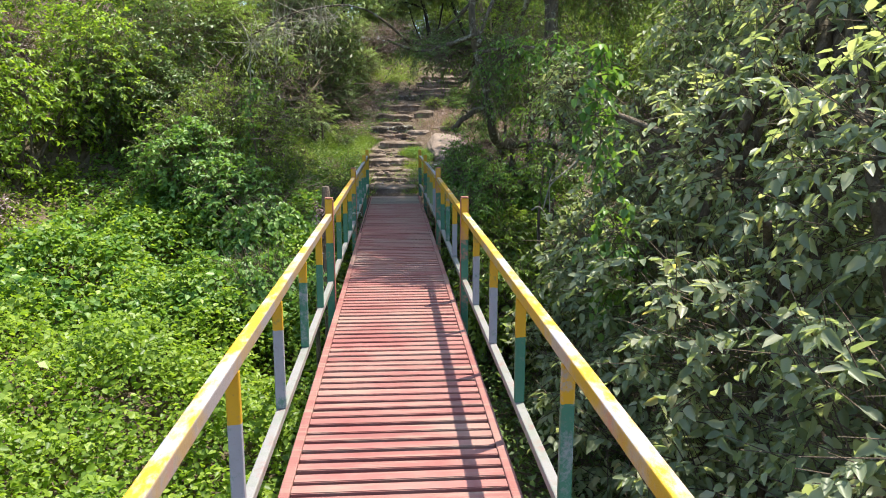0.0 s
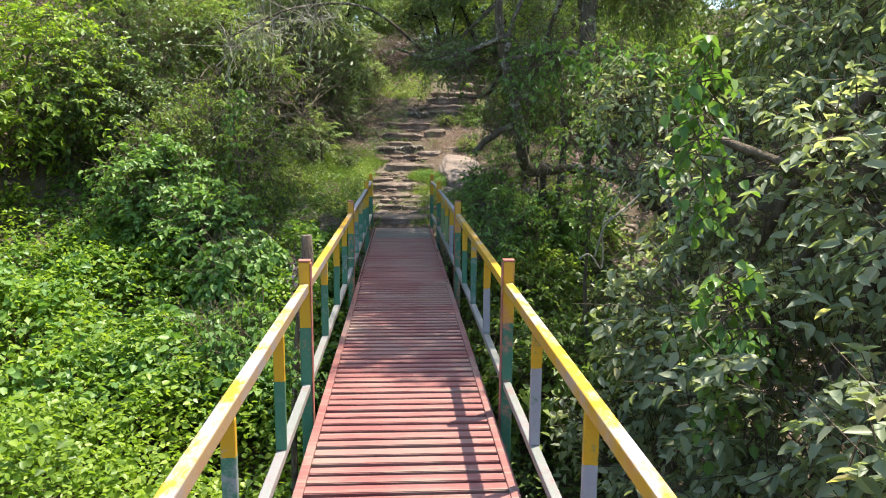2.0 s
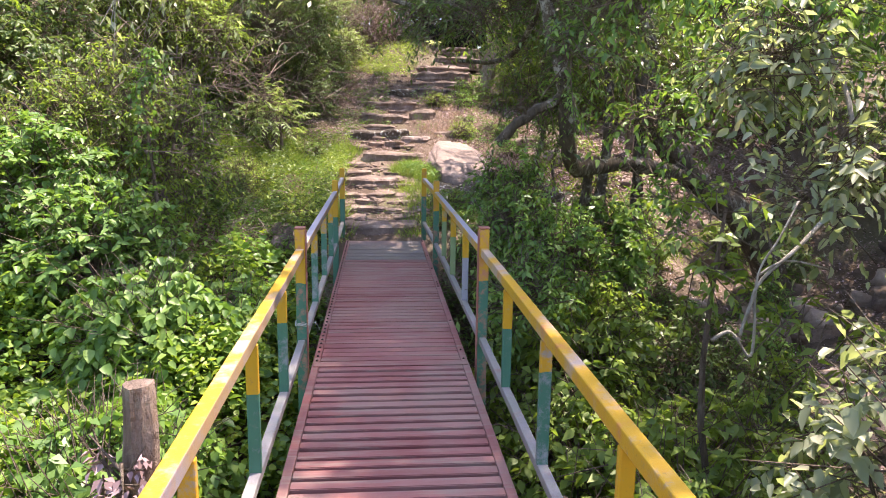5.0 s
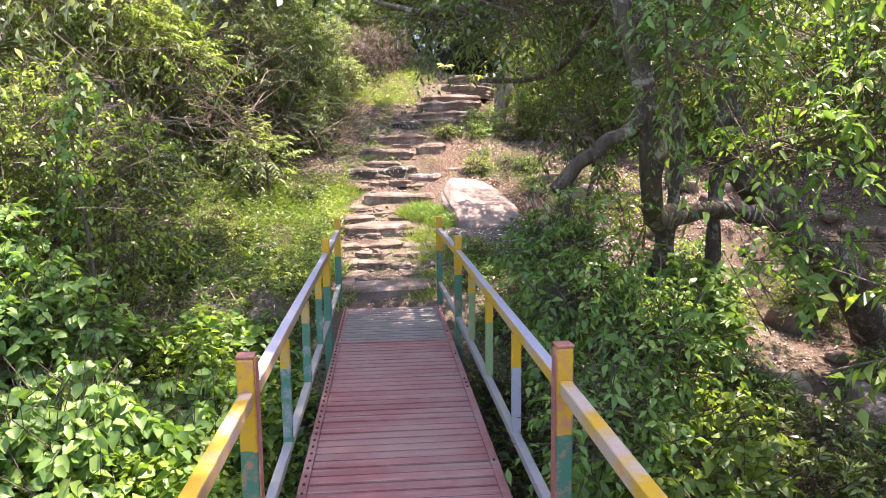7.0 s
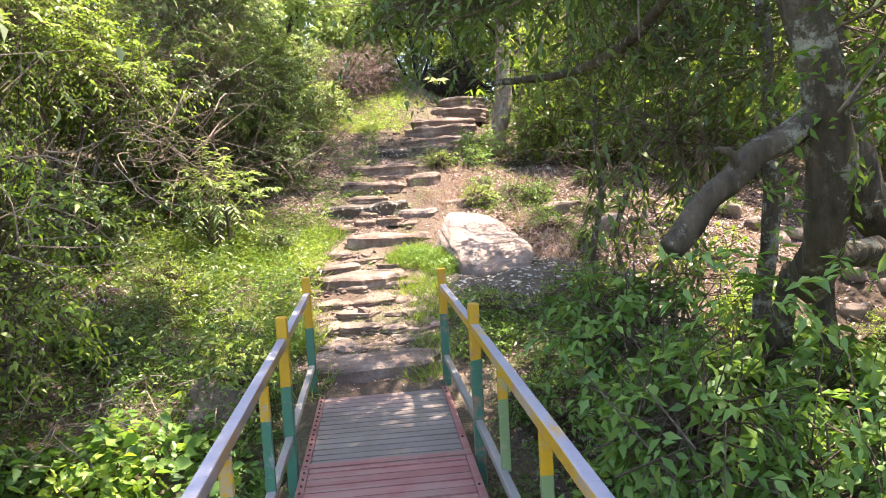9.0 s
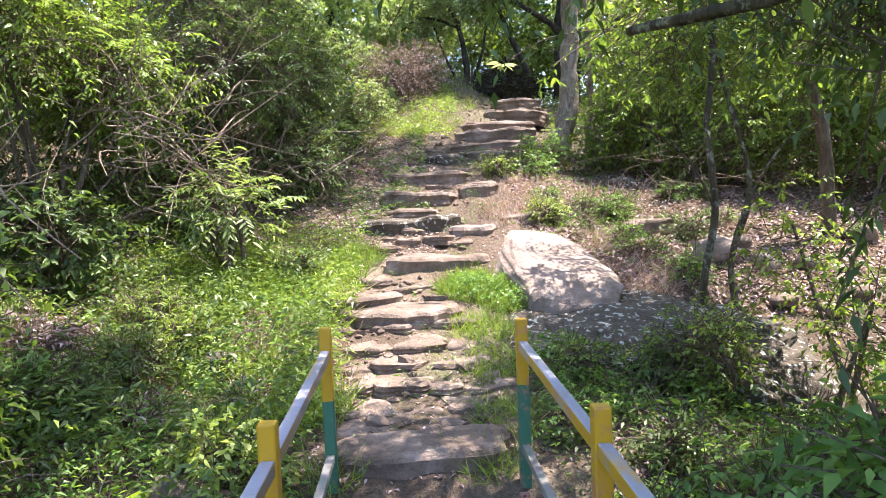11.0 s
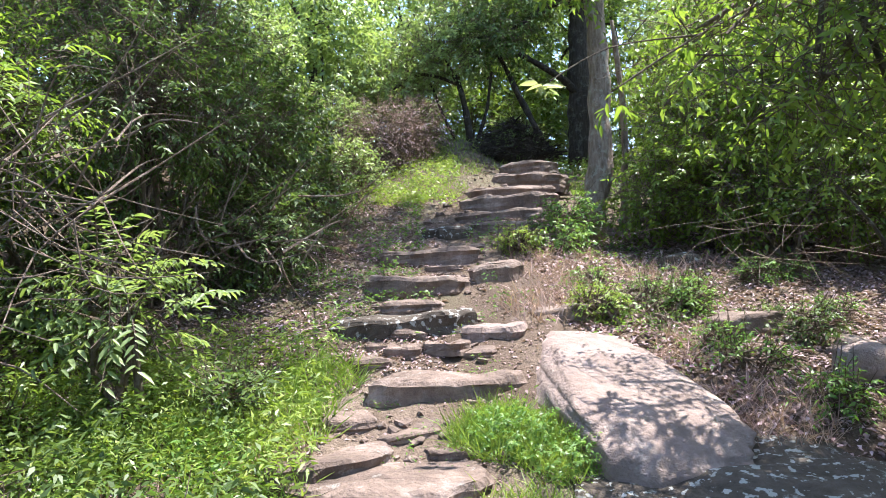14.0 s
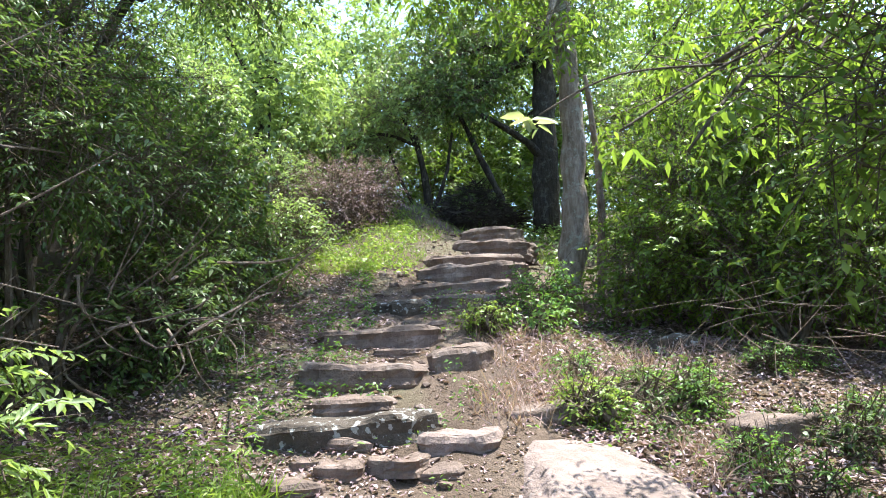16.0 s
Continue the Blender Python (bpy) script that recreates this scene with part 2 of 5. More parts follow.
# ---- building helpers ----
def mesh_of(name, bm, material, smooth=False):
    me = bpy.data.meshes.new(name)
    bm.to_mesh(me)
    bm.free()
    me.materials.append(material)
    if smooth:
        me.polygons.foreach_set("use_smooth", [True] * len(me.polygons))
    return me


def part(name, bm, material, parent, label="", smooth=False):
    """Links a bmesh as one mesh object under a thing or a part."""
    ob = new(name, mesh_of(name, bm, material, smooth))
    ob.parent = parent
    return tagged(ob, label)


def thing(name, place, label, category, group="", kind=""):
    """An empty at the base of a thing that holds its parts."""
    ob = new(name)
    ob.matrix_world = place if isinstance(place, Matrix) else Matrix.Translation(place)
    return tagged(ob, label, category, group, kind)


def box(bm, x0, x1, y0, y1, z0, z1, bevel=0.0):
    m = Matrix.LocRotScale(((x0 + x1) / 2, (y0 + y1) / 2, (z0 + z1) / 2), None, (x1 - x0, y1 - y0, z1 - z0))
    made = bmesh.ops.create_cube(bm, size=1, matrix=m)
    if bevel:
        edges = list({e for v in made["verts"] for e in v.link_edges})
        bmesh.ops.bevel(bm, geom=edges, offset=bevel, segments=2, affect="EDGES", profile=0.5)
    return bm


def quads_mesh(name, V, Q, material):
    """A mesh of many quads from arrays."""
    me = bpy.data.meshes.new(name)
    me.vertices.add(len(V))
    me.vertices.foreach_set("co", np.ascontiguousarray(V, dtype=np.float32).ravel())
    me.loops.add(Q.size)
    me.loops.foreach_set("vertex_index", np.ascontiguousarray(Q, dtype=np.int32).ravel())
    me.polygons.add(len(Q))
    me.polygons.foreach_set("loop_start", np.arange(len(Q), dtype=np.int32) * 4)
    me.update(calc_edges=True)
    me.materials.append(material)
    return me


def unit(a):
    return a / np.maximum(np.linalg.norm(a, axis=1, keepdims=True), 1e-6)


def leaves(name, P, D, N, L, W, material, fold=0.25, curl=0.25, simple=False):
    """Many leaves: base points P, directions D, upper sides N, lengths L, widths W. Each is folded along its rib and droops at its tip."""
    D = unit(D)
    N = unit(N - D * (N * D).sum(1, keepdims=True))
    S = np.cross(D, N)
    L, W = L[:, None], W[:, None]
    up = N * W * fold
    drop = N * L * curl
    b = P
    t = P + D * L - drop
    if simple:
        m = P + D * L * 0.42 - drop * 0.1 + up * 0.9
        V = np.stack([b, m - S * W * 0.5, t, m + S * W * 0.5], 1).reshape(-1, 3)
        return quads_mesh(name, V, np.arange(len(V)).reshape(-1, 4), material)
    m1, m2 = P + D * L * 0.24 - drop * 0.05, P + D * L * 0.64 - drop * 0.4
    V = np.stack([b, m1 - S * W * 0.5 + up * 0.8, m2 - S * W * 0.42 + up * 0.7, t, m2 + S * W * 0.42 + up * 0.7, m1 + S * W * 0.5 + up * 0.8], 1).reshape(-1, 3)
    i = np.arange(len(P))[:, None] * 6
    Q = np.concatenate([i + np.array([[0, 3, 2, 1]]), i + np.array([[0, 5, 4, 3]])], 1).reshape(-1, 4)
    return quads_mesh(name, V, Q, material)


def blades(name, P, D, N, L, W, material, curl=0.5):
    """Blades of grass: narrow bent strips."""
    D = unit(D)
    N = unit(N - D * (N * D).sum(1, keepdims=True))
    S = np.cross(D, N) * W[:, None]
    L = L[:, None]
    m, t = P + D * L * 0.55 - N * L * curl * 0.25, P + D * L - N * L * curl
    V = np.stack([P - S * 0.5, P + S * 0.5, m + S * 0.45, m - S * 0.45, t + S * 0.06, t - S * 0.06], 1).reshape(-1, 3)
    i = np.arange(len(P))[:, None] * 6
    return quads_mesh(name, V, np.concatenate([i + np.array([[0, 1, 2, 3]]), i + np.array([[3, 2, 4, 5]])], 1).reshape(-1, 4), material)


def sticks(name, A, B, R, material):
    """Thin three-sided sticks from A to B, tapering from R."""
    D = unit(B - A)
    X = unit(np.cross(D, np.array([[0.3, 0.5, 0.81]])))
    Y = np.cross(D, X)
    R = R[:, None]
    rings = []
    for base, r in ((A, R), (B, R * 0.45)):
        for a in (0.0, 2.094, 4.189):
            rings.append(base + (X * math.cos(a) + Y * math.sin(a)) * r)
    V = np.stack(rings, 1).reshape(-1, 3)
    i = np.arange(len(A))[:, None] * 6
    Q = np.concatenate([i + np.array([[k, (k + 1) % 3, 3 + (k + 1) % 3, 3 + k]]) for k in range(3)], 1).reshape(-1, 4)
    return quads_mesh(name, V, Q, material)


def spray(rng, lobes, twigs, per, length, width, reach=0.3, droop=0.35, depth=0.35, upward=0.4, low=-1.0, loose=0.35):
    """Points for a crown: twigs that grow out of lumpy lobes (x, y, z, rx, ry, rz), with leaves on both sides of each."""
    lob = np.array(lobes, float)
    area = (lob[:, 3] * lob[:, 4] * lob[:, 5]) ** (2 / 3)
    k = rng.choice(len(lob), twigs, p=area / area.sum())
    d = unit(rng.normal(size=(twigs, 3)))
    d[:, 2] = np.where(d[:, 2] < low, -d[:, 2], d[:, 2])
    lump = 0.86 + 0.14 * np.sin(d[:, 0] * 5.1 + k * 2.0) * np.cos(d[:, 1] * 4.3 + d[:, 2] * 6.1 + k)
    rad = lump * (1 - depth * rng.random(twigs) ** 1.4)
    base = lob[k, :3] + d * lob[k, 3:] * rad[:, None]
    way = unit(d * 0.8 + rng.normal(size=(twigs, 3)) * 0.55 + np.array([0, 0, upward * 0.6]))
    tl = reach * rng.uniform(0.5, 1.3, twigs)
    s = np.linspace(0.1, 1.0, per)[None, :, None]
    sag = np.array([0, 0, -1.0])[None, None] * (s ** 2) * tl[:, None, None] * droop
    P = (base[:, None] + way[:, None] * tl[:, None, None] * s + sag).reshape(-1, 3)
    W3 = np.repeat(way, per, 0)
    side = unit(np.cross(W3, np.array([[0, 0, 1.0]]) + rng.normal(size=(len(W3), 3)) * 0.25))
    flip = np.tile(np.where(np.arange(per) % 2 == 0, 1.0, -1.0), twigs)[:, None]
    D = W3 * 0.55 + side * flip * 0.9 + rng.normal(size=(len(W3), 3)) * loose + np.array([0, 0, -droop])
    N = np.array([0, 0, 1.0]) + rng.normal(size=(len(W3), 3)) * loose * 1.3 + np.repeat(d, per, 0) * 0.45
    L = length * rng.uniform(0.55, 1.2, len(P))
    return base, base + way * tl[:, None], P, D, N, L, L * width


def crown(name, rng, lobes, twigs, per, length, width, material, parent, label="", stems=True, twig_mat=None, reach=0.3, droop=0.35, depth=0.35, upward=0.4, low=-1.0, curl=0.25, loose=0.35, simple=True):
    A, B, P, D, N, L, W = spray(rng, lobes, twigs, per, length, width, reach, droop, depth, upward, low, loose)
    ob = new(name, leaves(name, P, D, N, L, W, material, curl=curl, simple=simple))
    if parent:
        ob.parent = parent
        ob.matrix_parent_inverse = parent.matrix_world.inverted()
        tagged(ob, label)
    if stems and parent:
        st = new("branchwork", sticks("branchwork", A - (B - A) * 0.8, B, np.full(len(A), 0.006), twig_mat or M_TWIG))
        tagged(st, kind="stuff")
        st.parent = parent
        st.matrix_parent_inverse = parent.matrix_world.inverted()
    return ob


def limb(bm, points, r0, r1, sides=9, rough=0.12, seed=0, rings=5):
    """A tapering, knotty branch through the given points."""
    pts = [Vector(p) for p in points]
    fine = []
    for i in range(len(pts) - 1):
        p0, p1, p2, p3 = pts[max(i - 1, 0)], pts[i], pts[i + 1], pts[min(i + 2, len(pts) - 1)]
        for j in range(rings):
            t = j / rings
            fine.append(0.5 * ((2 * p1) + (p2 - p0) * t + (2 * p0 - 5 * p1 + 4 * p2 - p3) * t * t + (3 * p1 - p0 - 3 * p2 + p3) * t ** 3))
    fine.append(pts[-1])
    last = None
    x = Vector((1, 0.2, 0.1))
    for i, p in enumerate(fine):
        way = (fine[min(i + 1, len(fine) - 1)] - fine[max(i - 1, 0)]).normalized()
        x = (x - way * x.dot(way)).normalized()
        y = way.cross(x)
        t = i / (len(fine) - 1)
        r = r0 + (r1 - r0) * t
        ring = []
        for k in range(sides):
            a = 2 * math.pi * k / sides
            o = x * math.cos(a) + y * math.sin(a)
            f = 1 + rough * noise.noise(p * 3.1 + o * 0.9 + Vector((seed, 0, 0))) * 2
            ring.append(bm.verts.new(p + o * r * f))
        if last:
            for k in range(sides):
                bm.faces.new((last[k], last[(k + 1) % sides], ring[(k + 1) % sides], ring[k]))
        else:
            bm.faces.new(ring[::-1])
        last = ring
    bm.faces.new(last)
    return bm


def rock_mesh(name, dims, seed, material, boxy=0.6, rough=0.12, level=3, cut=11, tilt=0.6):
    """A stone: a rounded block split along a few flat faces, with broken, noisy surfaces. Its origin is in its middle."""
    bm = bmesh.new()
    bmesh.ops.create_icosphere(bm, subdivisions=level, radius=1)
    off = Vector((seed * 7.3, seed * 3.1, seed * 1.7))
    rnd = random.Random(int(seed * 13) + 1)
    cuts = [(Vector((rnd.gauss(0, 1), rnd.gauss(0, 1), rnd.gauss(0, tilt))).normalized(), rnd.uniform(0.72, 1.0)) for _ in range(cut)]
    for v in bm.verts:
        p = v.co.copy()
        q = Vector([math.copysign(abs(c) ** boxy, c) for c in p])
        for n, d in cuts:
            over = q.dot(n) - d
            if over > 0:
                q -= n * over * 0.92
        f = 1 + rough * noise.noise(p * 1.3 + off) * 1.6 + rough * 0.7 * noise.noise(p * 3.4 + off) + rough * 0.5 * noise.noise(p * 8 + off) + rough * 0.25 * noise.noise(p * 17 + off)
        v.co = Vector((q.x * dims[0] / 2, q.y * dims[1] / 2, q.z * dims[2] / 2)) * f
    return mesh_of(name, bm, material, True)


def slab_mesh(name, w, d, th, seed, material, points=26, rough=1.0, square=2.6):
    """A split stone slab: uneven outline, layered broken sides and a flat, slightly hollowed top. Its origin is in the middle of its top."""
    bm = bmesh.new()
    off = Vector((seed * 5.3, seed * 2.9, seed * 1.3))
    outline = []
    for k in range(points):
        a = 2 * math.pi * (k + 0.3 * noise.noise(Vector((k * 1.7, seed, 0)))) / points
        c, s = math.cos(a), math.sin(a)
        q = (abs(c) ** square + abs(s) ** square) ** (-1 / square)
        f = 1 + rough * (0.3 * noise.noise(Vector((c * 1.3, s * 1.3, 0)) + off) + 0.13 * noise.noise(Vector((c * 3.5, s * 3.5, 0)) + off))
        outline.append(Vector((c * q * f * w / 2, s * q * f * d / 2, 0)))
    last = None
    cut = min(0.06, th * 0.3)
    for z, inset in ((-1.0, 0.97), (-0.72, 1.0), (-0.6, 0.96), (-0.45, 1.0), (-0.3, 0.975), (-0.14, 1.0)):
        ring = []
        for k, p in enumerate(outline):
            g = 1 + rough * (0.09 * noise.noise(p * 5 + off + Vector((0, 0, z * 3))) + 0.06 * noise.noise(p * 14 + off + Vector((0, 0, z * 9)))) - 0.05 * z
            ring.append(bm.verts.new((p.x * inset * g, p.y * inset * g, z * th)))
        if last:
            for k in range(points):
                bm.faces.new((last[k], last[(k + 1) % points], ring[(k + 1) % points], ring[k]))
        last = ring
    for shrink, z in ((0.0, -0.75), (cut * 0.45, -0.25), (cut, -0.06), (0.25, 0.0), (0.55, 0.0), (0.8, 0.0)):
        ring = []
        for p in outline:
            k = 1 - (shrink / max(p.length, 0.05) if shrink <= cut else shrink)
            u = 0.05 * rough * noise.noise(p * k * 3 + off) + 0.018 * rough * noise.noise(p * k * 11 + off)
            ring.append(bm.verts.new((p.x * k, p.y * k, z * cut + u * (0.5 if shrink == 0 else 1))))
        for k in range(points):
            bm.faces.new((last[k], last[(k + 1) % points], ring[(k + 1) % points], ring[k]))
        last = ring
    bm.faces.new(last)
    return mesh_of(name, bm, material)


# ---- the ground ----
def smooth_step(v, a, b):
    t = np.clip((v - a) / (b - a), 0, 1)
    return t * t * (3 - 2 * t)


def height(x, y):
    """The ground's height: a ravine under the bridge, a stepped path up the far bank, a stream bed beside it."""
    x, y = np.asarray(x, float), np.asarray(y, float)
    mid = np.interp(y, [-12, -5, -2, 2, 10, 13.5, 15.2, 15.8, 17, 18, 19, 20, 21, 22, 23.5, 25, 27, 28.5, 31, 34, 60, 200, 500],
                    [0, 0, -0.4, -2, -2, -1.1, -0.25, 0.05, 0.18, 0.4, 0.7, 1.0, 1.36, 1.7, 2.15, 2.63, 3.34, 3.93, 4.88, 5.1, 6.7, 14, 20])
    right = np.interp(y, [-12, -5, 2, 11, 14, 16.5, 18, 19, 20, 21, 23, 25, 27, 30, 34, 60, 200, 500],
                      [0, 0, -2.2, -1.8, -1.15, -0.55, 0.05, 0.6, 0.95, 1.2, 1.75, 2.3, 2.9, 3.8, 4.4, 6.5, 14, 20])
    f = smooth_step(x, 1.2, 3.2)
    z = mid * (1 - f) + right * f
    lift = np.clip(-x - 2.2, 0, 14) * 0.30 * smooth_step(y, -20, 6) + np.clip(x - 6.5, 0, 14) * 0.32
    far = smooth_step(np.hypot(x, y - 15), 60, 160)
    z = z + lift * (1 - far)
    bump = 0.07 * np.sin(1.9 * x + 0.6 * y) * np.sin(1.3 * y - 0.8 * x) + 0.035 * np.sin(4.7 * x - 2.2 * y) * np.sin(3.9 * y + 1.1 * x)
    return z + bump * (0.35 + 0.65 * smooth_step(np.abs(x), 0.5, 1.6)) + 0.02 * np.sin(11 * x + 3 * y) * np.sin(9 * y - 4 * x)


def hz(x, y):
    return float(height(x, y))


def axis(lo, hi, step, far):
    a = np.arange(lo, hi + 1e-6, step)
    out = np.geomspace(step * 2, far, 22)
    return np.concatenate([(lo - out)[::-1], a, hi + out])


gx, gy = axis(-12, 12, 0.16, 500), axis(-8, 42, 0.2, 500)
GX, GY = np.meshgrid(gx, gy)
GZ = height(GX, GY)
idx = np.arange(GX.size).reshape(GX.shape)
ground = new("ground", quads_mesh("ground", np.stack([GX, GY, GZ], -1).reshape(-1, 3),
             np.stack([idx[:-1, :-1], idx[:-1, 1:], idx[1:, 1:], idx[1:, :-1]], -1).reshape(-1, 4), M_SOIL))
ground.data.polygons.foreach_set("use_smooth", [True] * len(ground.data.polygons))
tagged(ground, "brown forest soil of a ravine and a sloping bank", "ground", kind="structure")

# ---- the footbridge ----
DX0, DX1, DY0, DY1 = -0.535, 0.555, -2.0, 15.62
bridge = thing("footbridge", (0, 0, 0), "narrow steel footbridge with red slatted deck and painted rails", "footbridge")
for x0, x1 in ((DX0, DX0 + 0.05), (DX1 - 0.05, DX1)):
    part("side_channel", box(bmesh.new(), x0, x1, DY0, DY1, -0.13, 0.004, 0.006), M_SLAT, bridge, "worn red deck edge channel")
part("deck_pan", box(bmesh.new(), DX0 + 0.052, DX1 - 0.052, DY0, DY1, -0.11, -0.08), M_PAN, bridge, "red sheet under the slats, darkened for the shade in the gaps")
for gxx in (-0.35, 0.37):
    part("girder", box(bmesh.new(), gxx - 0.05, gxx + 0.05, DY0 - 0.5, DY1 + 0.1, -0.33, -0.08, 0.01), M_STEEL, bridge, "rusty red steel girder")


def baluster(y, side, pale):
    x = -0.59 if side < 0 else 0.635
    ob = new("baluster", (BAL_PALE if pale else BAL_FADED if side > 0 and y > 12 else BAL))
    ob.parent = bridge
    ob.location = (x, y, 0.2)


def bar_mesh(name, w, d, z0, z1, material, bevel=0.006):
    return mesh_of(name, box(bmesh.new(), -w / 2, w / 2, -d / 2, d / 2, z0, z1, bevel), material)


BAL = bar_mesh("baluster", 0.052, 0.03, 0.0, 0.565, M_BALUSTER)
BAL_PALE = bar_mesh("baluster_pale", 0.052, 0.03, 0.0, 0.565, M_BALUSTER_PALE)
BAL_FADED = bar_mesh("baluster_faded", 0.052, 0.03, 0.0, 0.565, M_BALUSTER_FADED)
POST = bar_mesh("post", 0.068, 0.066, 0.0, 1.3, M_POST, 0.008)
POST_FACE = mesh_of("post_face", box(bmesh.new(), -0.0315, 0.0315, -0.0025, 0.0025, 0.0, 1.29), M_REDFACE)
POST_CAP = mesh_of("post_cap", box(bmesh.new(), -0.035, 0.035, -0.034, 0.034, 0.001, 0.012, 0.003), M_REDFACE)


def lean_rail(ob, a, b, xa, xb, za, zb):
    """Slants a rail between two posts that stand aside or higher."""
    for v in ob.data.vertices:
        t = (v.co.y - a) / (b - a)
        v.co.x += xa + (xb - xa) * t
        v.co.z += za + (zb - za) * t


END_L, END_R = 15.74, 15.74
for side, x, end in ((-1, -0.59, END_L), (1, 0.635, END_R)):
    posts = [-1.55, 6.42, 10.33, 14.1, end]
    across = [x, x, x, x - 0.025 * (side > 0), x - 0.07 * (side > 0)]
    lift = [0.0, 0.0, 0.01, 0.02, 0.055]
    for i, y in enumerate(posts):
        ob = new("post", POST)
        ob.parent = bridge
        ob.location = (across[i], y, -0.35 + lift[i])
        if i in (1, 2):
            f = new("face", POST_FACE)
            f.parent = ob
            f.matrix_local = pose(-side * 0.0366, 0, 0.004, 0, 0, 90)
            tagged(f, "red-brown painted post face")
            cap = new("cap", POST_CAP)
            cap.parent = ob
            cap.location = (0, 0, 1.3)
            tagged(cap, "red-brown post cap")
    for i, (a, b) in enumerate(zip(posts[:-1], posts[1:])):
        material = M_RAIL_YELLOW if 5 < a < 9 else M_RAIL_GREY if a > 9 else M_RAIL
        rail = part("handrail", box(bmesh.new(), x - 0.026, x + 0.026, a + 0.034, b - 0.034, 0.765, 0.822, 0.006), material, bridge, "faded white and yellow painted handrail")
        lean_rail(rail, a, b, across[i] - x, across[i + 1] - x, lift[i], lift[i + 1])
        # left rail: sides and underside take a duller, darker mix than the top
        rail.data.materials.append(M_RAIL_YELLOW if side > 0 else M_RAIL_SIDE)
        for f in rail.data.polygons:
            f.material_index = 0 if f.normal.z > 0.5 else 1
        low = part("low_rail", box(bmesh.new(), x - 0.024, x + 0.024, a + 0.034, b - 0.034, 0.155, 0.2, 0.006), M_LOWRAIL, bridge, "dusty pale lower rail")
        lean_rail(low, a, b, across[i] - x, across[i + 1] - x, lift[i], lift[i + 1])
    for i, y in enumerate((-0.55, 0.45, 1.45, 2.48, 3.48, 4.48, 5.47, 7.47, 8.47, 9.38, 11.33, 12.32, 13.27)):
        baluster(y, side, (side > 0 and i in (5, 6, 7, 10)) or (side < 0 and i in (3, 4)))


def slat_mesh(name, width, material):
    bm = box(bmesh.new(), DX0 + 0.053 - 0.01, DX1 - 0.053 - 0.01, -width / 2, width / 2, -0.05, 0.0)
    edges = [e for e in bm.edges if all(v.co.z > -0.01 for v in e.verts) and abs(e.verts[0].co.y - e.verts[1].co.y) < 1e-4]
    bmesh.ops.bevel(bm, geom=edges, offset=0.004, segments=2, affect="EDGES")
    bm.transform(Matrix.Translation((0, 0, 0)))
    return mesh_of(name, bm, material)


SLATS = [slat_mesh("slat", w, M_SLAT) for w in (0.07, 0.073, 0.076)]
SLATS_CLOSE = [slat_mesh("slat_close", w, M_SLAT) for w in (0.086, 0.089, 0.091)]
SLATS_GREY = [slat_mesh("slat_grey", w, M_SLAT_GREY) for w in (0.09, 0.093)]
rs = random.Random(4)
yy = DY0 + 0.06
while yy < DY1 - 0.03:
    kind = SLATS_GREY if yy > 14.1 else SLATS_CLOSE if yy > 10.36 else SLATS
    ob = new("slat", kind[rs.randrange(len(kind))])
    ob.parent = bridge
    ob.matrix_local = pose(0.01, yy, rs.uniform(-0.003, 0.002), rs.uniform(-1.2, 1.2), rs.uniform(-0.15, 0.15), rs.uniform(-0.15, 0.15))
    yy += 0.1055 if yy < 10.3 else 0.098
BOLT = mesh_of("bolt", limb(bmesh.new(), [(0, 0, 0), (0, 0, 0.006), (0, 0, 0.011)], 0.009, 0.006, 6, 0.0, 0, 1), M_BOLT)
yy = 10.45
while yy < DY1 - 0.05:
    for x in (DX0 + 0.028, DX1 - 0.028):
        if x < 0 or rs.random() < 0.35:
            ob = new("bolt", BOLT)
            ob.parent = bridge
            ob.location = (x, yy, 0.0035)
    yy += 0.098
bm = bmesh.new()
for z in (0.305, 0.318, 0.327):
    limb(bm, [(0.045 * math.cos(a) , 0.044 * math.sin(a), 0.006 * math.sin(3 * a + z * 40)) for a in [k * math.pi / 5 for k in range(11)]], 0.0022, 0.0022, 5, 0, 0, 2)
    bmesh.ops.translate(bm, verts=bm.verts, vec=(0, 0, 0.008))
limb(bm, [(0.045, 0, 0.01), (0.09, -0.03, 0.03), (0.12, -0.02, -0.03)], 0.002, 0.0015, 5, 0, 0, 3)
wire = part("wire", bm, M_WIRE, bridge, "loop of pale binding wire round a post")
wire.location = (-0.59, 10.33, 0.3)
for y in (10.36, 14.08):
    part("joint_plate", box(bmesh.new(), DX0 + 0.01, DX1 - 0.01, y - 0.035, y + 0.035, 0.0035, 0.009, 0.002), M_SLAT, bridge, "red plate over a deck joint")
for y in (-2.3, 15.45):
    ab = new("abutment", rock_mesh("abutment", (1.5, 0.9, 1.5), y, M_LICHEN, 0.4, 0.06))
    ab.location = (0, y + (0.35 if y > 0 else -0.2), -0.95)
    tagged(ab, "rough stone abutment that carries the bridge end", "abutment")

# wooden stake beside the bridge
bm = limb(bmesh.new(), [(0, 0, 0), (0.02, 0.01, 1.0), (-0.01, 0.0, 2.0), (0.01, 0.02, 3.0)], 0.055, 0.043, 10, 0.25, 3)
stake = new("wooden_stake", mesh_of("wooden_stake", bm, M_DEAD, False))
stake.location = (-0.73, 7.5, -2.04)
tagged(stake, "weathered rough-cut wooden stake standing beside the bridge", "stake")

